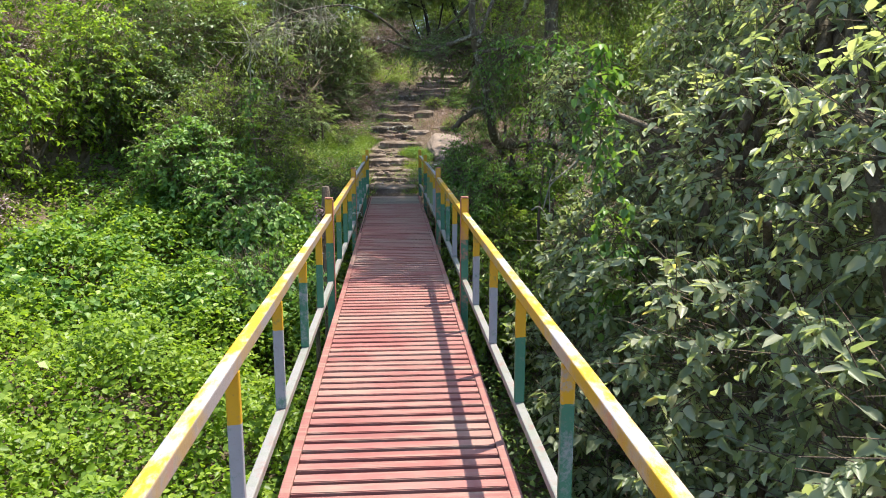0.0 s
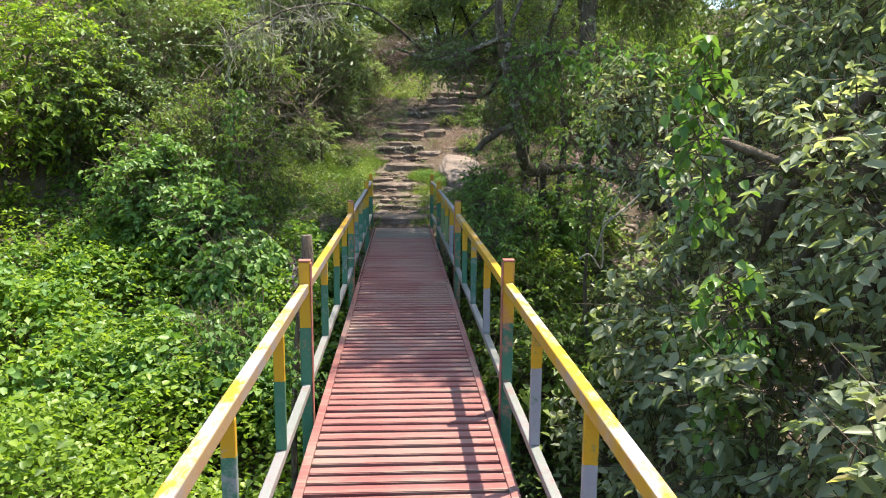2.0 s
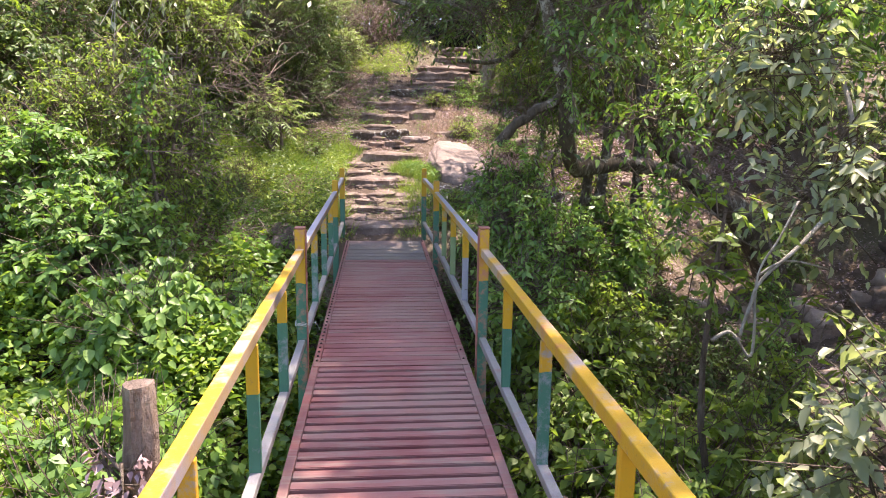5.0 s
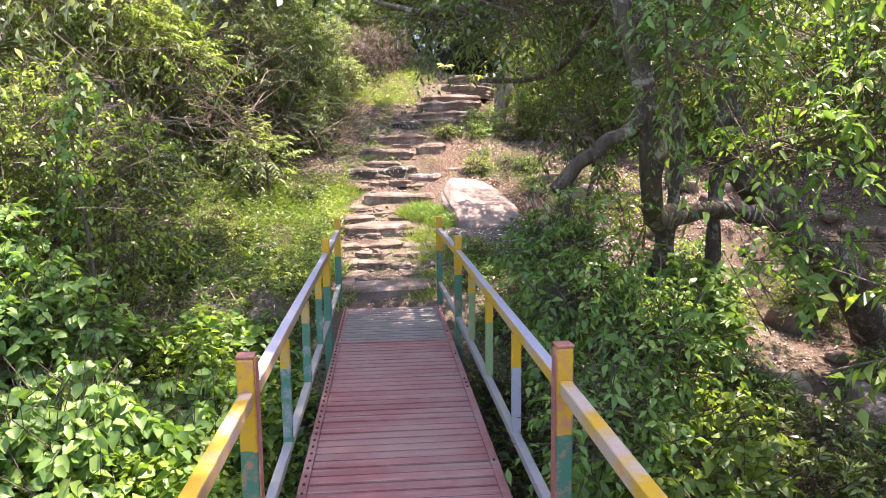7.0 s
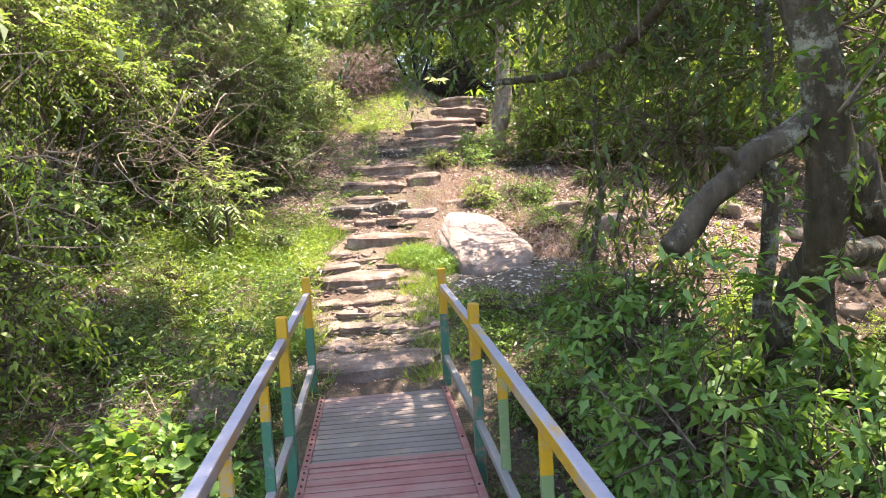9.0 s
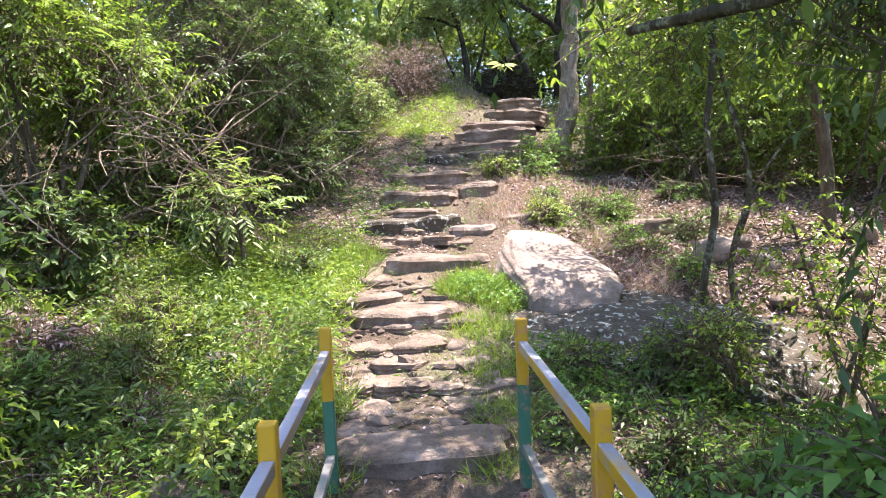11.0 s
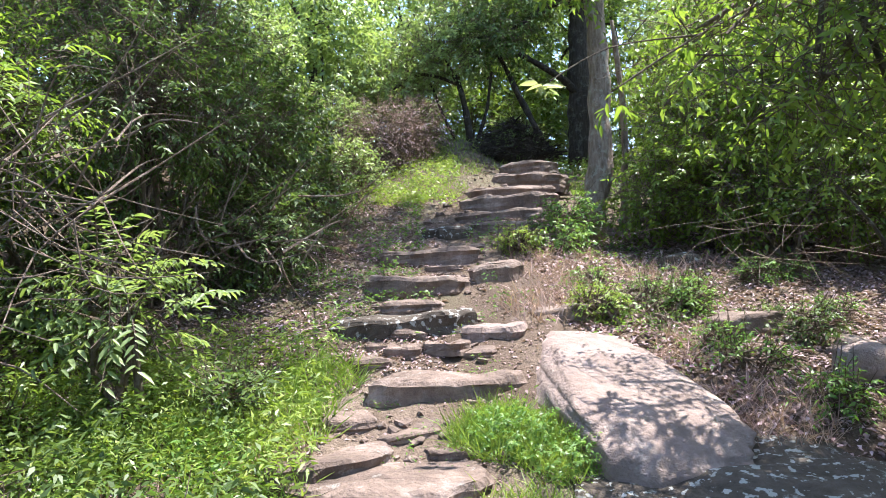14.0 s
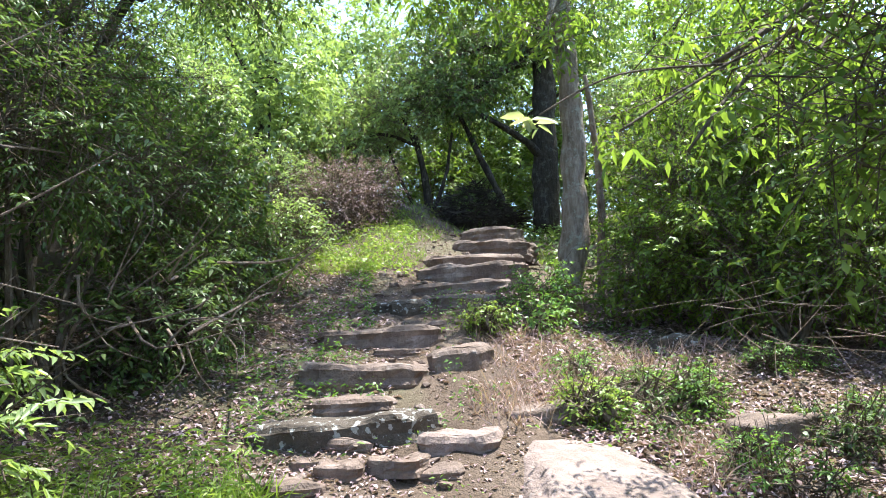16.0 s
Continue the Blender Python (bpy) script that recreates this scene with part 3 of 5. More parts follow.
# ---- stones of the path ----
STEPS = [
    # x, y, top, width, depth, thickness, turn, seed, material
    (-0.08, 16.08, 0.185, 0.98, 0.42, 0.3, 2, 1, M_STONE),
    (-0.28, 18.62, 0.67, 1.05, 0.6, 0.26, -6, 2, M_STONE),
    (-0.62, 18.98, 0.75, 0.7, 0.5, 0.22, 15, 21, M_STONE),
    (0.16, 19.98, 1.04, 1.08, 0.62, 0.34, 4, 3, M_STONE),
    (-0.1, 21.1, 1.46, 1.08, 0.55, 0.36, -3, 4, M_LICHEN),
    (0.66, 20.85, 1.33, 0.5, 0.45, 0.26, 6, 5, M_BOULDER),
    (-0.02, 21.5, 1.55, 0.62, 0.5, 0.16, 12, 6, M_STONE),
    (0.12, 22.05, 1.79, 0.95, 0.6, 0.3, 8, 7, M_STONE),
    (0.92, 22.15, 1.9, 0.55, 0.28, 0.36, 22, 8, M_STONE),
    (0.22, 23.15, 2.09, 1.15, 0.6, 0.26, 2, 9, M_STONE),
    (0.5, 24.15, 2.43, 0.62, 0.45, 0.26, -14, 10, M_LICHEN),
    (1.25, 24.35, 2.48, 0.75, 0.45, 0.24, 6, 11, M_STONE),
    (1.35, 24.95, 2.68, 1.15, 0.5, 0.26, 4, 12, M_STONE),
    (1.66, 25.75, 2.98, 1.3, 0.6, 0.34, 3, 13, M_STONE),
    (1.7, 26.3, 3.18, 1.15, 0.6, 0.28, -4, 14, M_STONE),
    (2.3, 27.5, 3.52, 1.15, 0.6, 0.3, 2, 15, M_STONE),
    (2.5, 28.6, 3.9, 0.95, 0.6, 0.28, 5, 16, M_STONE),
]
for x, y, top, w, d, th, turn, seed, material in STEPS:
    ob = new("stone_step", slab_mesh("stone_step", w * 1.15, d * 1.25, th * 1.2, seed, material, 44, 0.5 if seed == 1 else 1.0, 4.0 if seed == 1 else 2.8))
    ob.matrix_world = pose(x, y, top, -3.0 + 2 * (seed % 3), 2 * (seed % 4) - 3, turn)
    tagged(ob, "rough flat fieldstone step set into the path" if material is M_STONE else "dark lichen-spotted fieldstone step in the path" if material is M_LICHEN else "pale sunlit fieldstone step in the path", "step", "stone steps of the path")
rs = random.Random(9)
# flagstones laid close together between the bridge end and the first step, and loose flat stones further up
FLAGS = []
fy = 16.42
for row, deep in enumerate((0.36, 0.3, 0.42, 0.33, 0.4, 0.3)):
    fx = -0.74 + 0.06 * math.sin(row * 2.1)
    while fx < 0.36:
        wide = rs.uniform(0.24, 0.5)
        FLAGS.append((fx + wide / 2, fy + deep / 2 + rs.uniform(-0.04, 0.04), wide * 1.04, deep * rs.uniform(0.92, 1.12)))
        fx += wide
    fy += deep
FLAGS += [(-0.12, 20.55, 0.32, 0.26), (-0.32, 20.7, 0.26, 0.22), (0.25, 20.6, 0.38, 0.5), (-0.05, 20.8, 0.3, 0.2), (0.5, 20.45, 0.3, 0.3), (-0.4, 20.4, 0.34, 0.3),
          (-0.1, 19.3, 0.5, 0.3), (-0.5, 19.45, 0.35, 0.3), (0.3, 18.95, 0.5, 0.22), (0.9, 24.9, 0.4, 0.3), (0.35, 22.65, 0.4, 0.3), (0.8, 23.6, 0.5, 0.4), (1.9, 27.0, 0.6, 0.35)]
for k, (x, y, w, d) in enumerate(FLAGS):
    ob = new("paving_stone", slab_mesh("paving_stone", w * 1.06, d * 1.06, 0.12, 40 + k, M_STONE, 20, 1.0, 4.5))
    ob.matrix_world = pose(x, y, hz(x, y) + rs.uniform(0.0, 0.03), rs.uniform(-3, 3), rs.uniform(-3, 3), rs.uniform(-14, 14))
    tagged(ob, "flat brown paving stone trodden into the soil", "stone", "flat stones of the path")

boulder = new("boulder", rock_mesh("boulder", (1.42, 2.5, 0.7), 77, M_BOULDER, 0.5, 0.05, 5, 6))
boulder.matrix_world = pose(1.4, 19.75, 0.72, 13, 3, 9)
tagged(boulder, "large flat pale boulder with dappled shade beside the steps", "boulder")
ledge = new("rock_ledge", rock_mesh("rock_ledge", (3.5, 1.9, 0.8), 78, M_LICHEN, 0.6, 0.16, 5, 9))
ledge.matrix_world = pose(2.15, 18.2, 0.12, 14, 2, -8)
tagged(ledge, "dark lichen-covered rock ledge below the boulder", "rock")
for k, (x, y, z, w, d, h2, material, lab) in enumerate([
        (-1.32, 15.45, -0.08, 0.55, 0.5, 0.65, M_STONE, "grey-brown rock beside the bridge end"),
        (2.95, 20.75, 1.2, 0.75, 0.55, 0.28, M_STONE, "brown rock half sunk in leaf litter"),
        (3.4, 19.7, 1.0, 0.5, 0.4, 0.3, M_BOULDER, "pale rock on the leafy slope"),
        (-1.75, 17.6, 0.42, 0.35, 0.3, 0.2, M_LICHEN, "dark rock in the grass"),
        (1.4, 21.3, 1.36, 0.9, 0.7, 0.2, M_STONE, "flat stone in dry grass"),
        (3.3, 23.0, 1.72, 0.7, 0.5, 0.36, M_LICHEN, "dark rock under shrubs")]):
    ob = new("rock", rock_mesh("rock", (w, d, h2), 90 + k, material, 0.6, 0.15))
    ob.location = (x, y, z)
    tagged(ob, lab, "rock")

# stream bed rocks
rs = random.Random(21)
for k in range(150):
    y = rs.uniform(10.5, 20.5) if k < 100 else rs.uniform(11.0, 15.5)
    x = rs.uniform(2.6, 7.5) if y < 15 else rs.uniform(3.4, 9)
    w = rs.choice((0.25, 0.3, 0.4, 0.5, 0.6, 0.8))
    w = min(w, 0.35) if y > 16.5 else w
    ob = new("stream_rock", rock_mesh("stream_rock", (w, w * rs.uniform(0.6, 1), w * rs.uniform(0.45, 0.8)), 120 + k, M_STREAM if rs.random() < 0.5 else M_STONE, 0.4, 0.17, 2 if w < 0.55 else 3, 16))
    ob.matrix_world = pose(x, y, hz(x, y) + 0.12 * w, rs.uniform(-15, 15), rs.uniform(-15, 15), rs.uniform(0, 180))
    tagged(ob, "broken brown rock lying in the dry stream bed", "rock", "rocks of the stream bed")

# ---- trees and shrubs ----
def shrub(lobes, twigs, per, length, width, material, label, seed, name="shrub", category="shrub", stems=3, stems_shown=True, **more):
    """A shrub: leaning stems out of the ground and a crown of leaves."""
    rng = np.random.default_rng(seed)
    lob = np.array(lobes, float)
    cx, cy = lob[:, 0].mean(), lob[:, 1].mean()
    base = Vector((cx, cy, hz(cx, cy)))
    ob = thing(name, base, label, category)
    for k in range(stems):
        t = lob[k % len(lob)]
        a = (rng.uniform(-0.25, 0.25), rng.uniform(-0.25, 0.25), -0.15)
        c = Vector(t[:3]) - base
        b = (c.x * 0.5 + rng.uniform(-0.2, 0.2), c.y * 0.5 + rng.uniform(-0.2, 0.2), c.z * 0.55)
        part("stem", limb(bmesh.new(), [a, b, (c.x, c.y, c.z + t[5] * 0.3)], 0.035, 0.012, 6, 0.2, seed + k, 4), M_TWIG, ob)
    crown("foliage", rng, lobes, twigs, per, length, width, material, ob, stems=stems_shown, **more)
    return ob


def tree(trunk, r0, r1, limbs, lobes, twigs, per, length, width, material, label, seed, wood=M_BARK, **more):
    """A tree: trunk through points, limbs (points, radius), and a crown over lobes."""
    rng = np.random.default_rng(seed)
    base = Vector(trunk[0])
    ob = thing("tree", base, label, "tree")
    local = [Vector(p) - base for p in trunk]
    part("trunk", limb(bmesh.new(), local, r0, r1, 12, 0.16, seed, 6), wood, ob, smooth=True)
    for k, (pts, r) in enumerate(limbs):
        part("limb", limb(bmesh.new(), [Vector(p) - base for p in pts], r, r * 0.55, 10, 0.32, seed + k, 7), wood, ob, smooth=True)
    top = Vector(trunk[-1]) - base
    for k, t in enumerate(lobes):
        c = Vector(t[:3]) - base
        m = top.lerp(c, 0.5) + Vector((rng.uniform(-0.2, 0.2), rng.uniform(-0.2, 0.2), 0.15))
        part("limb", limb(bmesh.new(), [top - Vector((0, 0, 0.2)), m, c], r1 * 0.8, 0.02, 7, 0.2, seed + 31 + k, 4), wood, ob, smooth=True)
    crown("crown", rng, lobes, twigs, per, length, width, material, ob, **more)
    return ob


# large broad-leaved tree standing in the ravine close to the bridge
tree([(3.6, 6.2, -2.2), (3.5, 6.2, -0.5), (3.7, 6.0, 1.5), (3.9, 6.2, 3.2)], 0.16, 0.1,
     [([(3.5, 6.1, -0.3), (2.9, 5.2, 0.5), (2.4, 4.4, 1.0)], 0.05), ([(3.6, 6.1, 0.8), (2.9, 6.9, 1.4), (2.4, 7.6, 1.7)], 0.05)],
     [(2.35, y, -1.15, 0.95, 1.3, 0.9) for y in (2.2, 4.2, 6.2, 7.9)] + [(2.75, y, 0.05, 1.05, 1.2, 0.95) for y in (2.8, 4.8, 6.6, 8.2)]
     + [(3.5, y, 1.4, 1.2, 1.3, 1.0) for y in (2.0, 4.0, 6.0, 8.0)] + [(4.8, y, 2.8, 1.4, 1.5, 1.1) for y in (2.6, 5.2, 7.8)] + [(3.95, 6.2, 2.7, 0.9, 1.2, 0.8), (3.8, 3.8, 2.4, 0.8, 1.0, 0.7), (3.9, 8.4, 2.7, 0.9, 0.9, 0.8)],
     6000, 9, 0.112, 0.5, M_BROAD, "dense broad-leaved tree with drooping grey-green and yellowing leaves", 11, wood=M_TWIG, reach=0.36, droop=0.55, depth=0.3, upward=0.45, simple=False)

# creeper that hangs in the tree's edge
shrub([(2.0, 6.9, 1.8, 0.1, 0.14, 0.8), (2.05, 6.5, 0.5, 0.12, 0.2, 0.6)], 80, 6, 0.095, 0.7, M_VINE, "bright green creeper hanging in the broad-leaved tree", 12, "creeper", "creeper", 0, reach=0.2, droop=0.9, upward=0.0, simple=False)

# gnarled old tree beside the stream, with limbs that reach towards the bridge
old = tree([(5.8, 15.4, -0.7), (4.9, 14.9, 0.35), (4.05, 14.6, 0.95), (3.4, 14.4, 1.65), (3.15, 14.3, 2.6), (3.1, 14.3, 4.2), (3.0, 14.0, 5.2)], 0.21, 0.11,
     [([(4.0, 14.6, 0.95), (2.95, 13.6, 1.2), (2.15, 12.95, 1.22), (1.8, 12.45, 1.25)], 0.095),
      ([(2.2, 13.0, 1.22), (1.82, 12.45, 1.24), (1.66, 12.1, 1.52), (1.6, 12.0, 1.9), (1.5, 12.0, 2.3), (1.38, 12.0, 2.7), (1.28, 11.9, 3.4), (1.3, 11.9, 4.8)], 0.085),
      ([(3.22, 14.5, -1.2), (3.2, 14.45, 0.3), (3.2, 14.4, 1.5), (3.22, 14.35, 2.4)], 0.1),
      ([(2.75, 14.5, -1.1), (2.72, 14.45, 0.4), (2.75, 14.3, 1.7), (2.6, 14.2, 3.0)], 0.075),
      ([(2.3, 13.6, -0.9), (2.25, 13.5, 0.4), (2.2, 13.2, 1.2)], 0.09),
      ([(1.35, 11.8, 3.0), (0.9, 12.8, 2.9), (0.5, 14.2, 2.95), (-0.1, 15.2, 3.25)], 0.045),
      ([(1.4, 11.8, 2.9), (1.3, 13.2, 2.35), (0.9, 14.6, 2.4)], 0.035),
      ([(1.38, 11.8, 2.7), (2.0, 11.2, 2.75), (2.8, 10.6, 2.6)], 0.03),
      # added limbs that carry the unseen high crown shading the deck
      ([(3.02, 14.05, 5.0), (3.3, 13.4, 7.2), (3.5, 12.6, 9.6)], 0.09), ([(3.3, 13.4, 7.2), (3.4, 14.4, 8.6), (3.4, 15.4, 9.4)], 0.06), ([(3.4, 13.0, 8.4), (3.6, 11.6, 9.0), (3.6, 10.0, 9.3)], 0.045),
      ([(0.5, 14.2, 2.95), (-0.5, 13.4, 3.6), (-1.5, 12.6, 3.45), (-2.3, 12.2, 3.0)], 0.022)],
     [(3.7, 14.9, 5.6, 1.2, 1.3, 0.9), (4.6, 15.8, 4.6, 1.6, 1.6, 1.1), (1.5, 13.2, 2.95, 0.7, 0.6, 0.35), (2.4, 15.4, 2.9, 0.8, 0.7, 0.5), (0.7, 14.6, 3.1, 0.7, 0.6, 0.3), (3.6, 16.6, 3.2, 1.0, 0.9, 0.6)],
     1500, 14, 0.095, 0.32, M_DARK, "gnarled old tree with lichen-spotted twisted limbs beside the stream", 13, reach=0.5, droop=0.4, depth=0.75, loose=0.2)
part("broken_limb", limb(limb(bmesh.new(), [Vector(p) - old.location for p in ((1.58, 12.02, 1.92), (1.45, 12.0, 1.83), (1.33, 11.98, 1.79), (1.22, 11.95, 1.7), (1.12, 11.91, 1.65), (1.04, 11.89, 1.55), (0.97, 11.87, 1.48))], 0.05, 0.038, 11, 0.3, 77, 4),
     [Vector(p) - old.location for p in ((1.24, 11.95, 1.7), (1.2, 11.9, 1.78), (1.12, 11.86, 1.8))], 0.02, 0.008, 8, 0.3, 78, 4), M_BARK, old, "broken limb spotted with lichen", smooth=True)
crown("limb_sprays", np.random.default_rng(139), [(1.15, 11.6, 1.35, 0.3, 0.25, 0.25), (1.4, 11.5, 1.1, 0.35, 0.3, 0.25), (1.5, 11.6, 1.9, 0.3, 0.25, 0.25)], 60, 9, 0.055, 0.36, M_VINE, old, "feathery leaves round the broken limb", stems=False, reach=0.3, droop=0.5, depth=0.9, loose=0.15)
# unseen crown high above, added to keep the sun off the deck
crown("crown", np.random.default_rng(131), [(3.5, 11.2, 9.2, 1.1, 1.0, 0.6), (3.4, 13.2, 9.4, 1.2, 1.2, 0.6), (3.3, 15.4, 9.3, 1.3, 1.2, 0.7), (3.6, 9.9, 9.2, 1.0, 0.9, 0.5), (3.6, 12.2, 9.8, 1.1, 1.2, 0.6), (3.5, 14.3, 9.9, 1.1, 1.2, 0.6)], 1500, 10, 0.15, 0.45, M_DARK, old, reach=0.5, depth=0.8)
# unseen lobes overhead, added to shade bridge end, path, bank and ledge
crown("crown", np.random.default_rng(138), [(2.0, 15.2, 5.9, 1.0, 0.9, 0.5), (-0.1, 14.8, 6.1, 1.0, 0.9, 0.5), (-0.8, 16.4, 6.3, 1.2, 0.9, 0.5), (1.6, 16.3, 5.9, 1.0, 0.9, 0.5), (2.2, 17.4, 6.1, 1.0, 1.0, 0.4), (3.4, 16.0, 6.6, 1.2, 1.1, 0.6), (3.7, 18.3, 6.6, 1.1, 1.0, 0.5), (4.4, 19.4, 6.6, 1.2, 0.9, 0.5), (-0.3, 17.8, 6.7, 1.0, 0.8, 0.5), (1.0, 18.0, 6.8, 0.7, 0.6, 0.4)], 1500, 10, 0.15, 0.45, M_DARK, old, reach=0.5, depth=0.8)

crown("hanging_leaves", np.random.default_rng(135), [(2.5, 10.2, 2.1, 0.45, 0.4, 0.45), (2.75, 9.8, 1.35, 0.4, 0.35, 0.4)], 170, 7, 0.1, 0.45, M_BROAD, old, "grey-green hanging leaves", reach=0.35, droop=0.6, depth=0.9, simple=False)
crown("hanging_leaves", np.random.default_rng(136), [(2.3, 11.7, 1.7, 0.5, 0.4, 0.4), (1.75, 11.5, 2.6, 0.4, 0.4, 0.35), (2.8, 11.9, 2.0, 0.5, 0.4, 0.5), (2.6, 12.0, 1.0, 0.4, 0.4, 0.35), (3.3, 12.2, 2.4, 0.5, 0.5, 0.5)], 210, 8, 0.085, 0.42, M_VINE, old, "drooping leafy sprays before the limbs", reach=0.38, droop=0.6, depth=0.9, simple=False)
crown("bare_sprays", np.random.default_rng(137), [(-1.85, 12.4, 3.1, 0.5, 0.35, 0.22), (-1.2, 12.6, 3.3, 0.45, 0.35, 0.2), (-2.3, 12.3, 2.85, 0.25, 0.25, 0.2)], 110, 3, 0.09, 0.38, M_BROAD, old, "pale twigs with few grey-green leaves", twig_mat=M_WHITE_BARK, reach=0.5, droop=0.8, depth=0.9, upward=-0.5)
crown("hanging_leaves", np.random.default_rng(132), [(2.4, 10.9, 2.65, 0.5, 0.4, 0.3), (2.9, 10.5, 2.5, 0.4, 0.4, 0.3), (1.9, 11.3, 2.7, 0.3, 0.3, 0.2)], 120, 7, 0.105, 0.4, M_VINE, old, "large hanging green leaves", reach=0.35, droop=0.8, depth=0.9, simple=False)

crown("feathery_sprays", np.random.default_rng(133), [(1.95, 11.9, 2.9, 0.7, 0.6, 0.5), (0.95, 12.9, 2.75, 0.5, 0.6, 0.35), (2.4, 12.8, 2.4, 0.7, 0.6, 0.6), (1.7, 13.4, 1.9, 0.5, 0.5, 0.4), (0.5, 14.4, 3.0, 0.6, 0.6, 0.3), (1.5, 11.3, 2.2, 0.3, 0.3, 0.3)], 300, 13, 0.085, 0.3, M_DARK, old, reach=0.5, droop=0.4, depth=0.9, loose=0.15)

# more unseen crown, added to block the sun from the stream bed
crown("crown", np.random.default_rng(134), [(6.2, 14.4, 5.4, 1.4, 1.3, 0.7), (7.2, 15.8, 5.2, 1.4, 1.3, 0.7), (6.0, 12.6, 5.6, 1.3, 1.2, 0.6), (5.7, 10.6, 5.6, 1.2, 1.2, 0.6), (6.6, 9.4, 5.4, 1.2, 1.1, 0.6), (4.9, 9.4, 5.7, 0.9, 0.9, 0.5), (5.2, 12.8, 5.7, 1.0, 1.0, 0.6), (5.0, 11.4, 5.8, 1.0, 1.0, 0.5)], 1300, 10, 0.15, 0.45, M_DARK, old, reach=0.5, depth=0.8)

# bare lichen-white branch over the stream bed
bm = limb(bmesh.new(), [(0.86, 1.2, 2.03), (0.98, 0.7, 1.4), (0.8, 0.25, 0.85), (0.45, 0.06, 0.5), (0.16, 0, 0.26), (0.1, 0, 0.1), (0.05, 0, -0.08)], 0.016, 0.01, 7, 0.3, 5)
limb(bm, [(-0.11, 0, -0.1), (0.0, 0, -0.05), (0.12, 0, -0.2), (0.14, 0, -0.06), (0.13, 0, 0.28), (0.24, 0, 0.5), (0.36, 0.05, 0.7)], 0.01, 0.005, 6, 0.3, 6)
limb(bm, [(0.13, 0, 0.28), (0.3, 0.02, 0.36), (0.6, 0.08, 0.3)], 0.009, 0.004, 6, 0.3, 7)
bare = new("bare_branch", mesh_of("bare_branch", bm, M_WHITE_BARK, True))
bare.location = (1.94, 9.4, 0.55)
tagged(bare, "bare crooked branch with white lichen over the stream bed", "branch")

# low leafy shrubs beside the bridge on the stream side
for k, (lobes, tw, mat, lab) in enumerate([
        ([(1.55, 11.6, -0.5, 0.75, 0.9, 0.6), (2.0, 12.4, -0.35, 0.7, 0.7, 0.5), (1.3, 10.7, -0.9, 0.6, 0.8, 0.5)], 1000, M_FRESH, "leafy green shrub growing below the bridge rail"),
        ([(1.7, 9.6, -0.9, 0.8, 1.0, 0.7), (2.5, 10.4, -0.9, 0.9, 0.9, 0.6)], 800, M_FRESH, "green shrub in the shade of the ravine"),
        ([(1.75, 13.3, 0.0, 0.6, 0.55, 0.75), (2.4, 13.4, 0.3, 0.6, 0.5, 0.7)], 520, M_VINE, "leafy green shrub before the gnarled tree"),
        ([(1.2, 12.3, 0.75, 0.35, 0.4, 0.3), (1.6, 11.9, 0.5, 0.4, 0.4, 0.4), (1.3, 13.2, 0.95, 0.4, 0.4, 0.3), (1.1, 11.2, 0.3, 0.3, 0.4, 0.3)], 620, M_VINE, "feathery shrub in front of the broken limb"),
        ([(2.9, 12.3, -0.8, 0.5, 0.6, 0.4), (3.4, 11.4, -1.0, 0.5, 0.5, 0.4), (3.6, 13.2, -0.7, 0.4, 0.4, 0.3)], 380, M_DARK, "dark ferny undergrowth at the edge of the stream bed"),
        ([(1.9, 15.3, -0.1, 0.8, 0.7, 0.5), (2.7, 15.9, -0.25, 0.7, 0.5, 0.4)], 420, M_VINE, "green shrub on the stream bank"),
        ([(1.35, 16.5, -0.1, 0.45, 0.6, 0.25), (2.0, 16.4, -0.35, 0.5, 0.4, 0.25)], 300, M_VINE, "low leafy herbs beside the end of the rail"),
        ([(2.1, 9.9, 1.0, 0.4, 0.4, 0.5), (2.6, 9.6, 0.4, 0.4, 0.4, 0.5)], 55, M_FRESH, "slender green shrub over the stream bed"),
        ([(3.4, 16.8, 0.6, 0.6, 0.5, 0.7), (3.2, 17.6, 1.2, 0.5, 0.5, 0.7)], 160, M_FRESH, "thin dark shrub beside the rock ledge")]):
    low = lobes[0][1] > 13.8 or "feathery" in lab
    shrub(lobes, tw, 8, 0.08 if low else 0.1, 0.44 if low else 0.62 if mat is M_VINE or k < 2 else 0.42, mat, lab, 30 + k, reach=0.25, droop=0.5, depth=0.6, stems=1 if tw == 55 else 3, simple=low or mat is not M_VINE)

# sapling beside the boulder
tree([(2.85, 18.35, 0.0), (2.72, 18.33, 0.7), (2.86, 18.36, 1.5), (2.78, 18.33, 2.3), (2.88, 18.4, 3.2), (2.8, 18.5, 4.4)], 0.042, 0.022,
     [([(3.3, 18.6, 0.1), (3.12, 18.62, 0.9), (3.32, 18.6, 1.7), (3.15, 18.7, 2.6), (2.9, 18.9, 3.8)], 0.036), ([(2.86, 18.36, 1.5), (2.6, 18.2, 1.9), (2.3, 18.1, 2.2)], 0.012), ([(3.3, 18.6, 1.6), (3.6, 18.5, 2.1), (3.9, 18.4, 2.3)], 0.012)],
     [(2.9, 18.6, 4.4, 1.1, 1.1, 0.9), (2.6, 18.7, 3.1, 0.8, 0.7, 0.6), (3.6, 18.9, 3.4, 0.9, 0.8, 0.8)], 520, 10, 0.09, 0.36, M_FRESH, "slim sapling with brown bark beside the rock ledge", 14, wood=M_BARK, reach=0.4, droop=0.4, depth=0.8)

